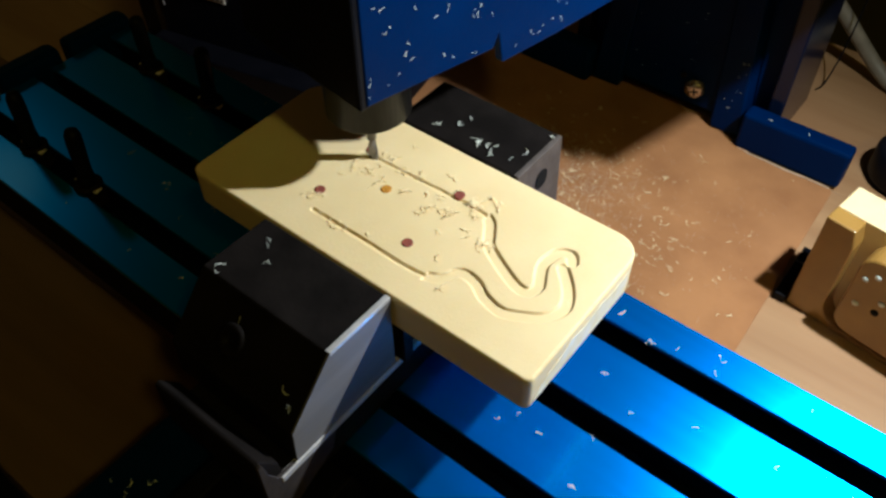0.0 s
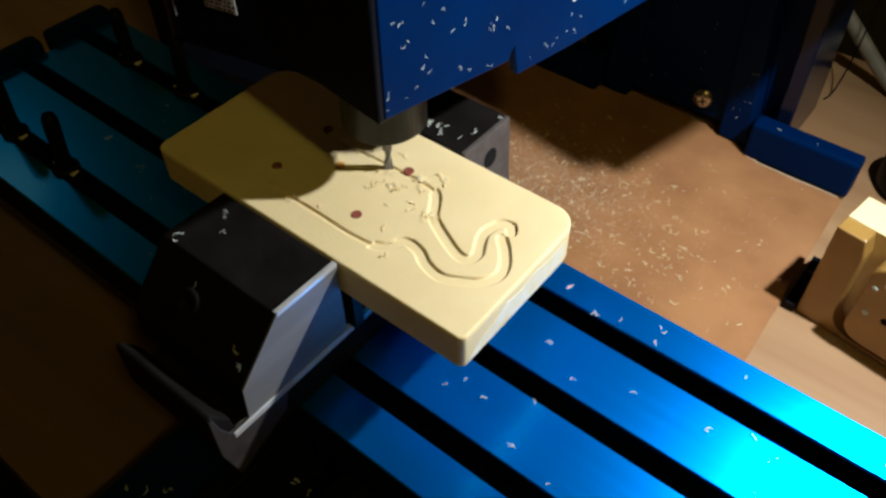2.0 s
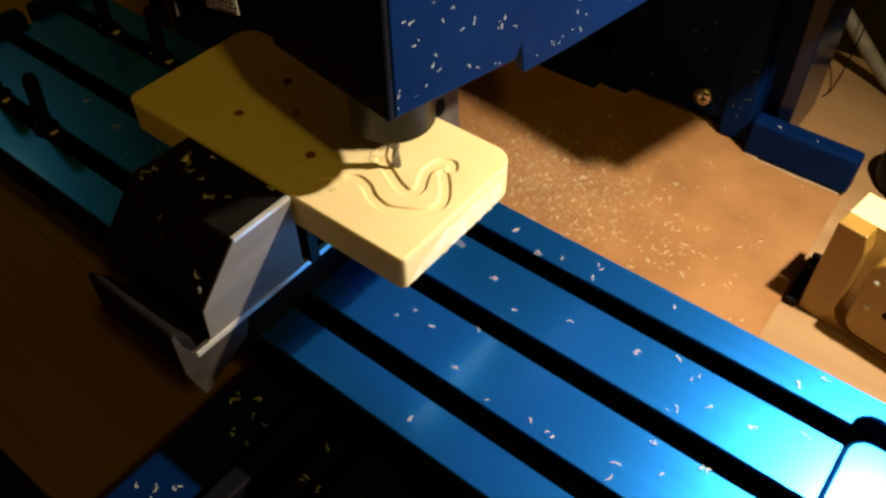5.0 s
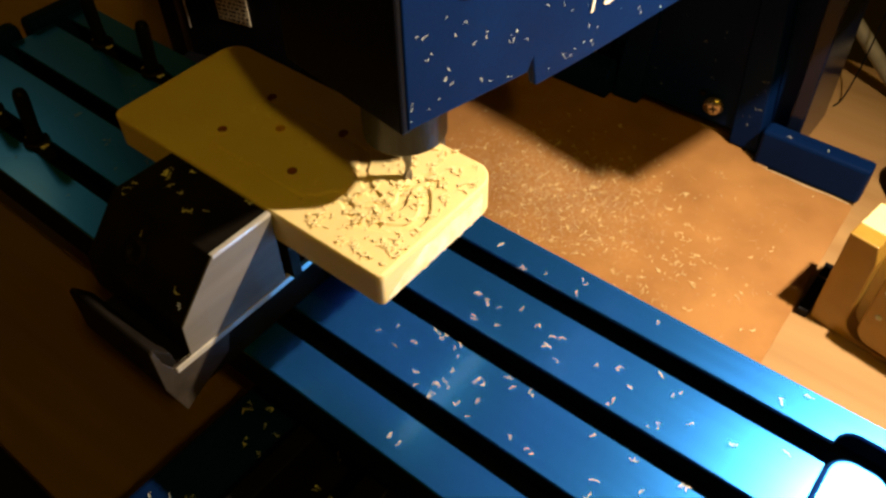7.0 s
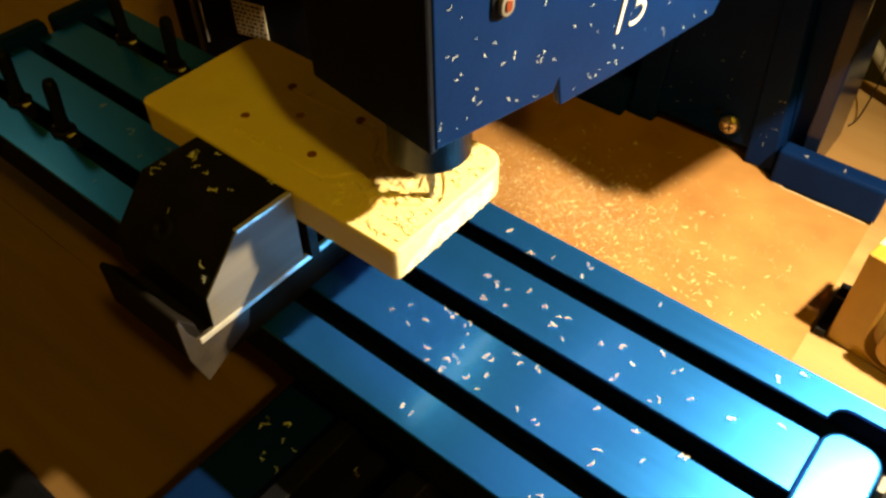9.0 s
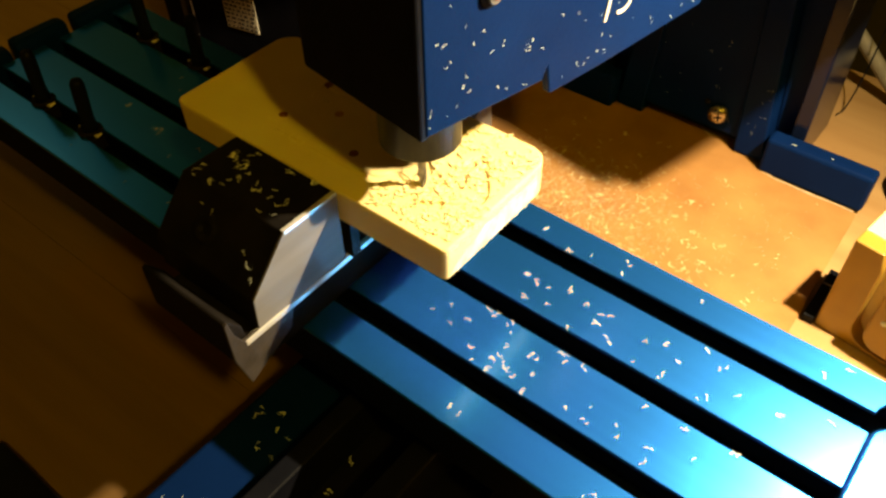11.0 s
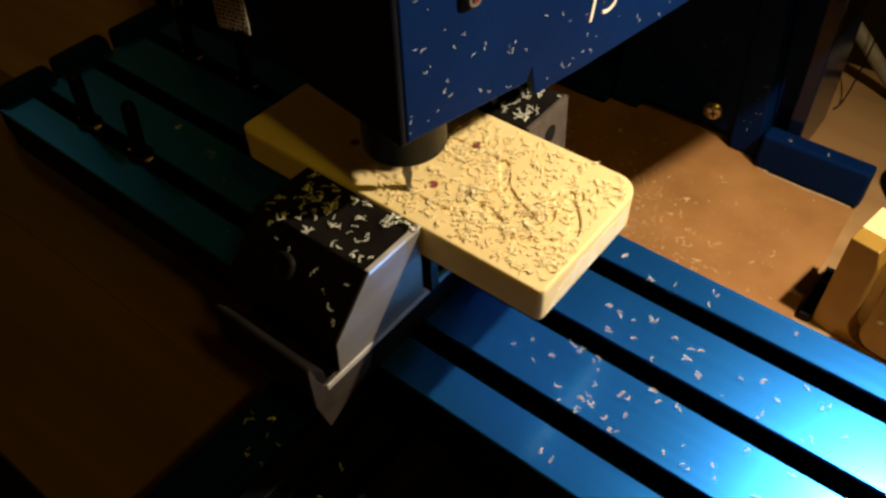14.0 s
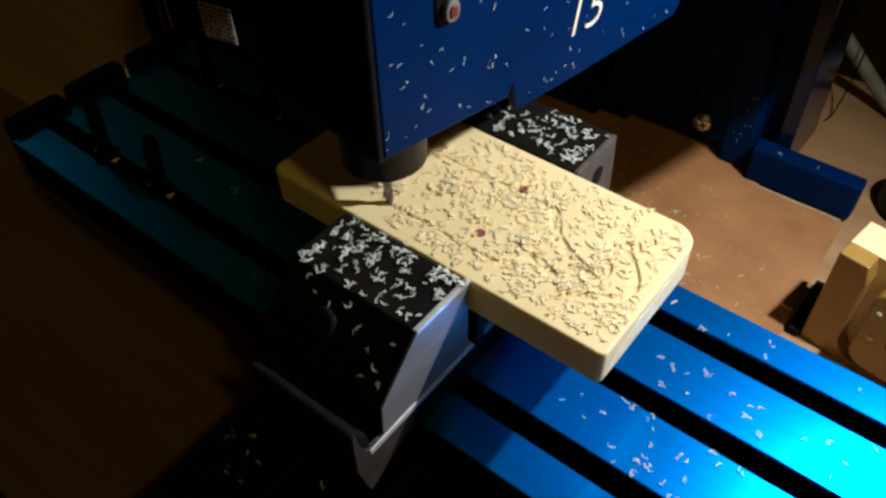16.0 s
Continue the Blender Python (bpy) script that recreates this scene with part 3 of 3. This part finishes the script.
def workpiece():
    ob = thing("board_blank", (0, 0, BB), "cream tooling board blank with milled winding grooves clamped in the vise", "workpiece")
    outline = rounded(BX0, BX1, BY0, BY1, 0.0085, 8, 0.0022, 0.0036)
    part("body", prism(outline, 0.0, BT - BB - 0.0016, "z", 0.0004, 1), WAX, ob)
    # the milled top: a fine sheet with the grooves cut into it
    lines = [curve_points(PATH_A), curve_points(PATH_B)]
    nx, ny = 440, 204
    xs, ys = np.linspace(BX0, BX1, nx), np.linspace(BY0, BY1, ny)
    gx, gy = np.meshgrid(xs, ys, indexing="ij")
    near = np.full(gx.shape, 1.0)
    half = np.where(gx > 0.043, 0.00165, 0.00062)
    for line in lines:
        for a, b in zip(line / 1000, line[1:] / 1000):
            d = b - a
            k = np.clip(((gx - a[0]) * d[0] + (gy - a[1]) * d[1]) / max(d @ d, 1e-12), 0, 1)
            near = np.minimum(near, np.hypot(gx - a[0] - k * d[0], gy - a[1] - k * d[1]))
    cut = np.clip((half + 0.0002 - near) / 0.0004, 0, 1)
    depth = 0.0007 * cut * cut * (3 - 2 * cut)
    # keep the rounded corners: pull the sheet's border in to the outline
    r = np.where(gy < -0.01, np.where(gx > 0.04, 0.0022, 0.0036), 0.0085)
    cx, cy = np.clip(gx, BX0 + r, BX1 - r), np.clip(gy, BY0 + r, BY1 - r)
    dx, dy = gx - cx, gy - cy
    far = np.hypot(dx, dy)
    square = np.maximum(np.abs(dx), np.abs(dy))
    pull = np.where(far > 1e-9, square / np.maximum(far, 1e-9), 1.0)
    gx2, gy2 = cx + dx * pull, cy + dy * pull
    inset = np.minimum(np.minimum(gx - BX0, BX1 - gx), np.minimum(gy - BY0, BY1 - gy))
    z = BT - BB - depth - 0.0005 * np.clip(1 - inset / 0.0007, 0, 1) ** 2
    verts = np.stack([gx2, gy2, z], -1).reshape(-1, 3)
    idx = np.arange(nx * ny).reshape(nx, ny)
    faces = np.stack([idx[:-1, :-1], idx[1:, :-1], idx[1:, 1:], idx[:-1, 1:]], -1).reshape(-1, 4)
    rim = np.concatenate([idx[:, 0], idx[-1, 1:], idx[-2::-1, -1], idx[0, -2:0:-1]])
    low = verts[rim].copy()
    low[:, 2] = BT - BB - 0.0018
    n0 = len(verts)
    skirt = [(int(rim[k]), n0 + k, n0 + (k + 1) % len(rim), int(rim[(k + 1) % len(rim)])) for k in range(len(rim))]
    data = bpy.data.meshes.new("milled_top")
    data.from_pydata(np.concatenate([verts, low]).tolist(), [], faces.tolist() + skirt)
    data.materials.append(WAX)
    for f in data.polygons:
        f.use_smooth = True
    top = new("milled_top", data)
    top.parent = ob
    # the sawn end keeps its chalky skin
    rng = random.Random(5)
    part("sawn_end", prism([(BY0 + 0.0030, 0.0006), (BY1 - 0.0088, 0.0006), (BY1 - 0.0088, 0.0098), (BY1 - 0.016, 0.0090), (BY1 - 0.024, 0.0100), (BY0 + 0.026, 0.0086), (BY0 + 0.020, 0.0096),
                            (BY0 + 0.015, 0.0072), (BY0 + 0.009, 0.0060), (BY0 + 0.0030, 0.0022)], BX1 - 0.0002, BX1 + 0.00012, "x", 0.0), WAX_RAW, ob, "pale rough sawn end")
    for k in range(9):
        y, w, z = BY0 + 0.007 + k * 0.0046 + rng.uniform(-0.001, 0.001), rng.uniform(0.0012, 0.0026), rng.uniform(-0.0009, -0.0003)
        part("torn_burr", prism([(y - w, 0.0012), (y - w * 0.6, z), (y + w * 0.3, z * 0.6), (y + w, 0.0010)], BX1 - 0.0016, BX1 - 0.0003, "x", 0.0001, 1), WAX_RAW, ob, "pale torn burr")
    for x, y, mat in ((-3.0, -20.7, PLUG_RED), (31.7, -21.2, PLUG_RED), (-3.0, 2.5, PLUG_RED), (31.5, 3.2, PLUG_RED), (12.6, -8.3, PLUG_AMBER)):
        part("plug", lathe([(0, 0.00015), (0.0006, 0.00002), (0.0013, 0.0001), (0.00165, 0.00016), (0.0018, -0.0006)], 20, (x / 1000, y / 1000)),
             mat, ob, "dark red filled hole" if mat is PLUG_RED else "amber filled hole", True).location = (0, 0, BT - BB)
    return ob


table = mill_table()
carriage = saddle()
clamp = vise()
board = workpiece()
studs = [slot_stud(x, y, a) for x, y, a in ((-0.1160, -0.0416, -5), (-0.1530, -0.0416, -3), (-0.159, 0.0222, 0), (-0.1185, 0.0222, -4))]


# ---- things on the bench ----
def kraft_sheet():
    rng = random.Random(3)
    torn = [(0.0565, 0.2304)]
    way = [(0.0565, 0.2304), (0.0520, 0.2322), (0.0465, 0.2352), (0.0400, 0.2410), (0.0328, 0.2451), (0.0260, 0.2462), (0.0204, 0.2471), (0.0114, 0.2461), (0.0050, 0.2480),
           (-0.018, 0.2575), (-0.05, 0.2580), (-0.09, 0.250), (-0.13, 0.236)]
    for (ax, ay), (bx, by) in zip(way, way[1:]):
        for k in range(1, 7):
            torn.append((ax + (bx - ax) * k / 6 + rng.gauss(0, 0.0004), ay + (by - ay) * k / 6 + rng.gauss(0, 0.0007)))
    outline = [(-0.13, 0.06), (0.1095, 0.06), (0.1075, 0.1044), (0.1040, 0.2280), (0.1020, 0.2304)] + torn
    sheet = thing("kraft_sheet", (0, 0, 0.0006), "torn brown kraft cardboard lying on the bench, dusted with chips", "cardboard",
                  bm=prism(outline, 0.0, 0.0016, "z", 0.0), mat=PAPER)
    # the pale fibres along the tear
    bm = bmesh.new()
    line = [(0.1020, 0.2304), (0.090, 0.2306), (0.078, 0.2303), (0.066, 0.2305)] + torn[:60]
    rows = []
    for k, (x, y) in enumerate(line):
        nx, ny = line[min(k + 1, len(line) - 1)][0] - line[max(k - 1, 0)][0], line[min(k + 1, len(line) - 1)][1] - line[max(k - 1, 0)][1]
        size = max(math.hypot(nx, ny), 1e-6)
        w = rng.uniform(0.0005, 0.0016)
        ux, uy = -ny / size, nx / size
        rows.append([bm.verts.new(p) for p in ((x - ux * 0.0003, y - uy * 0.0003, 0.0006), (x - ux * 0.0003, y - uy * 0.0003, 0.0019), (x + ux * w, y + uy * w, 0.0019), (x + ux * w, y + uy * w, 0.0006))])
    for one, two in zip(rows, rows[1:]):
        for k in range(4):
            bm.faces.new((one[k], one[(k + 1) % 4], two[(k + 1) % 4], two[k]))
    part("torn_edge", bm, PAPER_EDGE, sheet, "pale fibrous torn edge")
    return sheet


kraft_sheet()


def milled_part():
    """A finished pocketed part standing upright on the bench."""
    ob = thing("milled_case", (0.1138, 0.1463, 0.0003), "cream milled case half, front coloured for shade, standing upright on the bench", "milled part")
    ob.matrix_world = pose(0.1138, 0.1463, 0.0003, 0, 0, -9)
    part("shell", prism(rounded(0.0, 0.080, 0.0, 0.0560, 0.0006), 0.0092, 0.0265, "y", 0.0004), WAX, ob, "cream backing")
    # a raised frame open at the top, its inner corners rounded, and a raised plate inside it
    bend = [(0.0150 + 0.010 * (1 - math.cos(a)), 0.0125 - 0.010 * math.sin(a)) for a in [math.pi / 2 * k / 8 for k in range(9)]]
    outline = [(0.0, 0.0), (0.080, 0.0), (0.080, 0.0560), (0.0655, 0.0560)] + [(0.0805 - x, z) for x, z in bend] + bend[::-1] + [(0.0150, 0.0470), (0.0128, 0.0560), (0.0, 0.0560)]
    part("frame", prism(outline, 0.0, 0.0090, "y", 0.0007, 2), SHADED_WAX, ob, "raised frame with rounded inner corners")
    face = part("face_plate", prism(rounded(0.0205, 0.0600, 0.0062, 0.0520, 0.0085), -0.0030, 0.0094, "y", 0.0014, 3), SHADED_WAX, ob, "raised face plate")
    pit = part("pit", lathe([(0, 0.0002), (0.0017, 0.0002), (0.0018, -0.0005)], 16), INK_AND_HOLES, face, "dark round pit", True)
    pit.matrix_local = pose(0.0345, -0.0030, 0.0262, 90, 0, 0)
    # small pale bumps painted as highlights on the face plate
    for x, z in ((0.0262, 0.0255), (0.0250, 0.0400), (0.0290, 0.0440), (0.0352, 0.0325)):
        p = part("painted_glint", lathe([(0, 0.0007), (0.0010, 0.0005), (0.0015, 0.0)], 14), CHIP, face, "", True)
        p.matrix_local = pose(x, -0.0032, z, 90, 0, 0)
    return ob


milled_part()


def case_shade():
    # dark strip put where the milled case shades the bench
    ob = thing("shade_strip", (0.1079, 0.1440, 0.0), "low black strip for the shade beside the milled case", "block")
    part("body", box(0.0, 0.0052, 0.0, 0.036, 0.0004, 0.0050, 0.0005), BLACK_PAINT, ob)
    part("pale_line", box(0.0004, 0.0048, 0.0240, 0.0248, 0.0051, 0.0056, 0.0001), STEEL, ob, "thin pale line across the strip")


case_shade()


def motor():
    ob = thing("stepper_motor", (-0.262, 0.112, 0), "black stepper motor with printed foil label", "motor")
    ob.matrix_world = pose(-0.245, 0.125, 0.004, 0, 0, 12)
    part("dark_body", box(-0.030, 0.130, -0.022, 0.030, -0.004, 0.100, 0.004), BLACK_PAINT, ob)
    # black slab added to cover a lit sliver of bench before the motor
    part("cover_slab", box(-0.030, 0.130, -0.038, -0.0222, -0.004, 0.016, 0.001), BLACK_PAINT, ob)
    part("flange", box(-0.034, -0.030, -0.020, 0.028, -0.004, 0.100, 0.001), STEEL, ob, "thin bright edge flange")
    part("coupling", prism(rounded(-0.058, -0.0345, -0.012, 0.024, 0.004), -0.004, 0.076, "z", 0.002), BLACK_PAINT, ob, "black shaft coupling")
    part("edge_trim", box(-0.0231, -0.0222, -0.0229, -0.0221, 0.034, 0.078, 0.0002), PALE_EDGE, ob, "thin bright edge trim")
    label = part("label", box(0.0025, 0.0250, -0.0226, -0.0221, 0.0465, 0.0690, 0.0), LABEL, ob, "pale foil label with unreadable bars")
    rng = random.Random(8)
    for r in range(8):
        x = 0.0035
        while x < 0.0235:
            w = rng.uniform(0.0008, 0.003)
            part("print_bar", box(x, min(x + w, 0.0245), -0.0229, -0.0227, 0.0475 + r * 0.0027, 0.0487 + r * 0.0027, 0.0), INK_AND_HOLES, label)
            x += w + rng.uniform(0.0008, 0.002)
    return ob


motor()
cable_line = [(0.112, 0.330, 0.0046), (0.097, 0.336, 0.0056), (0.083, 0.340, 0.013), (0.062, 0.340, 0.032), (0.046, 0.341, 0.047), (0.018, 0.350, 0.080), (0.0, 0.380, 0.13), (-0.01, 0.42, 0.20), (-0.01, 0.60, 0.24), (0.0, 0.95, 0.25)]
thing("cable", (0, 0, 0), "pale sleeved cable rising behind the machine column", "cable",
      bm=tube([tuple(p) for p in curve_points([(x, y, z) for x, y, z in cable_line], 6)], 0.0042, 12), mat=CABLE, smooth=True)


wire_line = [(0.064, 0.310, 0.0014), (0.066, 0.318, 0.0030), (0.0675, 0.326, 0.020), (0.068, 0.332, 0.050), (0.067, 0.345, 0.10), (0.064, 0.40, 0.16), (0.06, 0.60, 0.22), (0.06, 0.952, 0.23)]
thing("thin_wire", (0, 0, 0), "thin dark wire hanging behind the machine column", "wire",
      bm=tube([tuple(p) for p in curve_points(wire_line, 6)], 0.0005, 8), mat=BLACK_PAINT, smooth=True)


def round_knob():
    ob = thing("black_knob", (0.130, 0.262, 0.0004), "black round knob lying on the bench", "knob",
               bm=lathe([(0, 0), (0.017, 0), (0.019, 0.004), (0.019, 0.018), (0.017, 0.021), (0, 0.022)], 32), mat=BLACK_PAINT, smooth=True)
    return ob


round_knob()

# ---- chips that lie still ----
scatter("bench_chips", sprinkle(620, -0.10, 0.100, 0.075, 0.225, 0.0023, 21,
                                lambda x, y: max(0.07, 1.15 - math.hypot((x + 0.010) * 0.75, y - 0.140) / 0.062)), (0, 0, 1),
        "cream chips strewn over the brown cardboard", (0.0, 0.15, 0.0023), 0.0021, 2, BOARD_CHIP, 0.7)
scatter("bench_dust", sprinkle(8000, -0.11, 0.090, 0.085, 0.215, 0.0022, 23,
                               lambda x, y: max(0.02, 1.05 - math.hypot((x + 0.030) * 0.7, y - 0.145) / 0.048)), (0, 0, 1),
        "fine cream dust over the brown cardboard", (0.0, 0.15, 0.0022), 0.00075, 4, DUST, 0.3)
scatter("base_chips", sprinkle(95, -0.038, 0.02, -0.16, -0.05, 0.0342, 22, lambda x, y: 0.6), (0, 0, 1), "cream chips on the dark machine base", (0, -0.1, 0.0342), 0.0028, 3)


def head_chips():
    rng = random.Random(33)
    a = radians(HEAD_TURN)
    spots = []
    for k in range(70):
        u = rng.uniform(0.002, 0.125)
        low = 0.170 if u < 0.05 else 0.1595
        z = low + abs(rng.gauss(0, 0.022)) + 0.001
        x, y = 0.0229, -0.0195 + u
        spots.append((x * math.cos(a) - y * math.sin(a), x * math.sin(a) + y * math.cos(a), z))
    spots += [(0.0229 * math.cos(a) - v * math.sin(a), 0.0229 * math.sin(a) + v * math.cos(a), z) for v, z in ((-0.0165, 0.1765), (-0.0160, 0.1780), (-0.0168, 0.1728), (0.021, 0.1682), (0.0195, 0.1690))]
    scatter("head_chips", spots, (math.cos(a), math.sin(a), 0), "pale chips clinging to the blue head", (0.023, 0.04, 0.18), 0.0012, 32)


head_chips()


def column_chips():
    """A few chips cling to the column's front panel and post."""
    rng = random.Random(35)
    spots = [(rng.uniform(-0.026, 0.024), 0.2408, rng.uniform(0.018, 0.070)) for _ in range(16)]
    spots += [(rng.uniform(0.033, 0.042), 0.2378, rng.uniform(0.008, 0.050)) for _ in range(9)]
    scatter("column_chips", spots, (0, -1, 0), "pale chips clinging to the blue column", (0.0, 0.239, 0.03), 0.0013, 36)
    scatter("foot_chips", [(0.062, 0.2340, 0.0247), (0.081, 0.2350, 0.0247), (0.0605, 0.2345, 0.0247)], (0, 0, 1), "pale chips on the column's foot", (0.07, 0.234, 0.0247), 0.0017, 37)


column_chips()
riders = [table, clamp, board, *studs]
riders.append(scatter("table_chips", sprinkle(58, 0.062, 0.20, -0.058, 0.040, Z + 0.0001, 41,
              lambda x, y: 0.0 if any(abs(y - s) < HALF + 0.0006 for s in SLOTS) else 0.8), (0, 0, 1), "cream chips scattered on the blue table", (0.12, 0, Z), 0.0022, 42))
riders.append(scatter("far_table_chips", sprinkle(40, -0.12, -0.03, -0.055, 0.038, Z + 0.0001, 43,
              lambda x, y: 0.0 if any(abs(y - s) < HALF + 0.0006 for s in SLOTS) else 0.8), (0, 0, 1), "cream chips scattered on the blue table", (-0.08, 0, Z), 0.0018, 44))
riders.append(scatter("vise_chips", sprinkle(5, VX0 + 0.002, VX1 - 0.002, -0.062, -0.041, 0.1293, 45) + sprinkle(16, VX0 + 0.012, VX1 - 0.001, 0.0225, 0.043, 0.1289, 46),
              (0, 0, 1), "cream chips on the black vise jaws", (0.017, -0.02, 0.1292), 0.0023, 47))
riders.append(scatter("slope_chips", [(x, -0.0625 - s * 0.0165, 0.1294 - s * 0.0175) for x, s in ((0.012, 0.3), (0.034, 0.62), (0.037, 0.78))],
              (0, -0.72, 0.69), "cream chips on the sloped vise jaw", (0.017, -0.07, 0.12), 0.0023, 48))
riders.append(scatter("board_chips", sprinkle(95, -0.004, 0.052, -0.030, 0.014, BT + 0.0001, 51, lambda x, y: 0.15 + 0.85 * (abs(y) < 0.008) * (x < 0.045) + 0.85 * (abs(y + 0.028) < 0.003) * (x < 0.03)), (0, 0, 1), "cream chips lying on the board", (0.025, -0.005, BT), 0.0026, 52, BOARD_CHIP, 0.6))

# ---- chips cut loose later: they wait as uncut stock inside the board and are thrown out by the cutter ----
thrown = []


def throw(name, places, normal, label, when, seed, size=0.0023, mat=None, flat=1.0, fat=0.8):
    """Chips that leave the stock at a time and land where they lie for the rest of the cut."""
    base = Vector(np.mean(np.array(places), axis=0).tolist())
    ob = scatter(name, places, normal, label, base, size, seed, mat, flat, fat)
    stock = Vector((min(max(base.x, BX0 + 0.03), BX1 - 0.03), -0.0096, (BT + BB) / 2 - 0.0012))
    thrown.append((ob, base, stock, when))


for k, (x0, x1, n, when) in enumerate(((0.052, 0.083, 90, 5.2), (0.050, 0.083, 100, 6.3), (0.048, 0.084, 130, 9.6), (0.030, 0.055, 120, 11.0),
                                       (0.020, 0.048, 120, 12.0), (0.004, 0.032, 120, 13.2), (0.0, 0.03, 90, 14.2))):
    throw("fresh_chips", sprinkle(int(n * 1.35), x0, x1, BY0 + 0.003, BY1 - 0.003, BT + 0.0001, 60 + k), (0, 0, 1), "fresh cream chips heaped on the board", when, 70 + k, 0.0022, BOARD_CHIP, 0.35, 1.7)
for k, (x, y, when) in enumerate(((0.0126, -0.0083, 13.6), (-0.0030, 0.0025, 14.9), (-0.0030, -0.0207, 15.2), (0.066, -0.012, 12.2), (0.046, -0.016, 12.7))):
    rng = random.Random(140 + k)
    throw("chip_heap", [(x + rng.gauss(0, 0.0022), y + rng.gauss(0, 0.0022), BT + 0.0001 + 0.0009 * rng.random()) for _ in range(34)], (0, 0, 1),
          "small heap of cream chips on the board", when, 150 + k, 0.0026, BOARD_CHIP, 0.4, 1.7)
for k, (x0, x1, n, when) in enumerate(((VX0 + 0.002, VX1 - 0.001, 12, 4.6), (VX0 + 0.002, VX1 - 0.001, 22, 9.9), (VX0 + 0.004, VX1 - 0.001, 50, 12.8), (VX0 + 0.002, VX1 - 0.002, 60, 14.1))):
    throw("fresh_vise_chips", sprinkle(n, x0, x1, -0.0625, -0.0400, 0.1293, 80 + k), (0, 0, 1), "fresh cream chips on the black moving jaw", when, 90 + k, 0.0025, None, 1.3, 1.25)
for k, (when, spots) in enumerate(((9.7, ((0.006, 0.25), (0.030, 0.5))), (12.9, ((0.002, 0.12), (0.024, 0.35), (0.036, 0.28))), (14.4, ((0.012, 0.55), (0.031, 0.82), (0.018, 0.15))))):
    throw("fresh_slope_chips", [(x, -0.0625 - v * 0.0165, 0.1294 - v * 0.0175) for x, v in spots], (0, -0.72, 0.69), "fresh cream chips on the sloped vise jaw", when, 160 + k, 0.0024)
for k, when in enumerate((10.2, 13.0, 14.2)):
    throw("fresh_vise_chips", sprinkle(32, VX0 + 0.004, VX1 - 0.001, 0.0215, 0.0435, 0.1289, 100 + k), (0, 0, 1), "fresh cream chips on the black fixed jaw", when, 110 + k, 0.0024, None, 1.3, 1.25)
for k, (x0, x1, y0, y1, n, when) in enumerate(((0.088, 0.13, -0.036, 0.016, 20, 4.9), (0.11, 0.15, -0.036, 0.016, 16, 5.6), (0.07, 0.11, -0.058, -0.014, 10, 5.4), (0.10, 0.15, -0.036, 0.016, 14, 10.3))):
    throw("fresh_table_chips", sprinkle(n, x0, x1, y0, y1, Z + 0.0001, 120 + k, lambda x, y: 0.0 if any(abs(y - s) < HALF + 0.0006 for s in SLOTS) else 0.8),
          (0, 0, 1), "fresh cream chips on the blue table", when, 130 + k)


# ---- what moves ----
def slide(t):
    """The table's offset at a time."""
    times = [r[0] for r in TABLE_ROWS]
    return Vector((float(np.interp(t, times, [r[1] for r in TABLE_ROWS])), float(np.interp(t, times, [r[2] for r in TABLE_ROWS])), 0))


def motions():
    for ob in riders:
        rest = Matrix.Translation(ob.location)
        walk(ob, [(t, Matrix.Translation((x, y, 0)) @ rest) for t, x, y in TABLE_ROWS])
    walk(carriage, [(t, Matrix.Translation((0, y, 0)) @ Matrix.Translation(carriage.location)) for t, x, y in TABLE_ROWS])
    for ob, base, stock, when in thrown:
        rows = []
        for t in sorted({r[0] for r in TABLE_ROWS} | {when, when + 0.12, when + 0.25}):
            if t <= when:
                p = stock
            elif t < when + 0.2:
                p = (stock + base) / 2 + Vector((0, 0, 0.012))
            else:
                p = base
            rows.append((t, Matrix.Translation(p + slide(t))))
        walk(ob, rows)
    turns = 160
    walk(tool, [(16.0 * k / turns, pose(0, 0, 0.1275, 0, 0, (83.0 * k) % 360 if k else 0)) for k in range(turns + 1)])


motions()
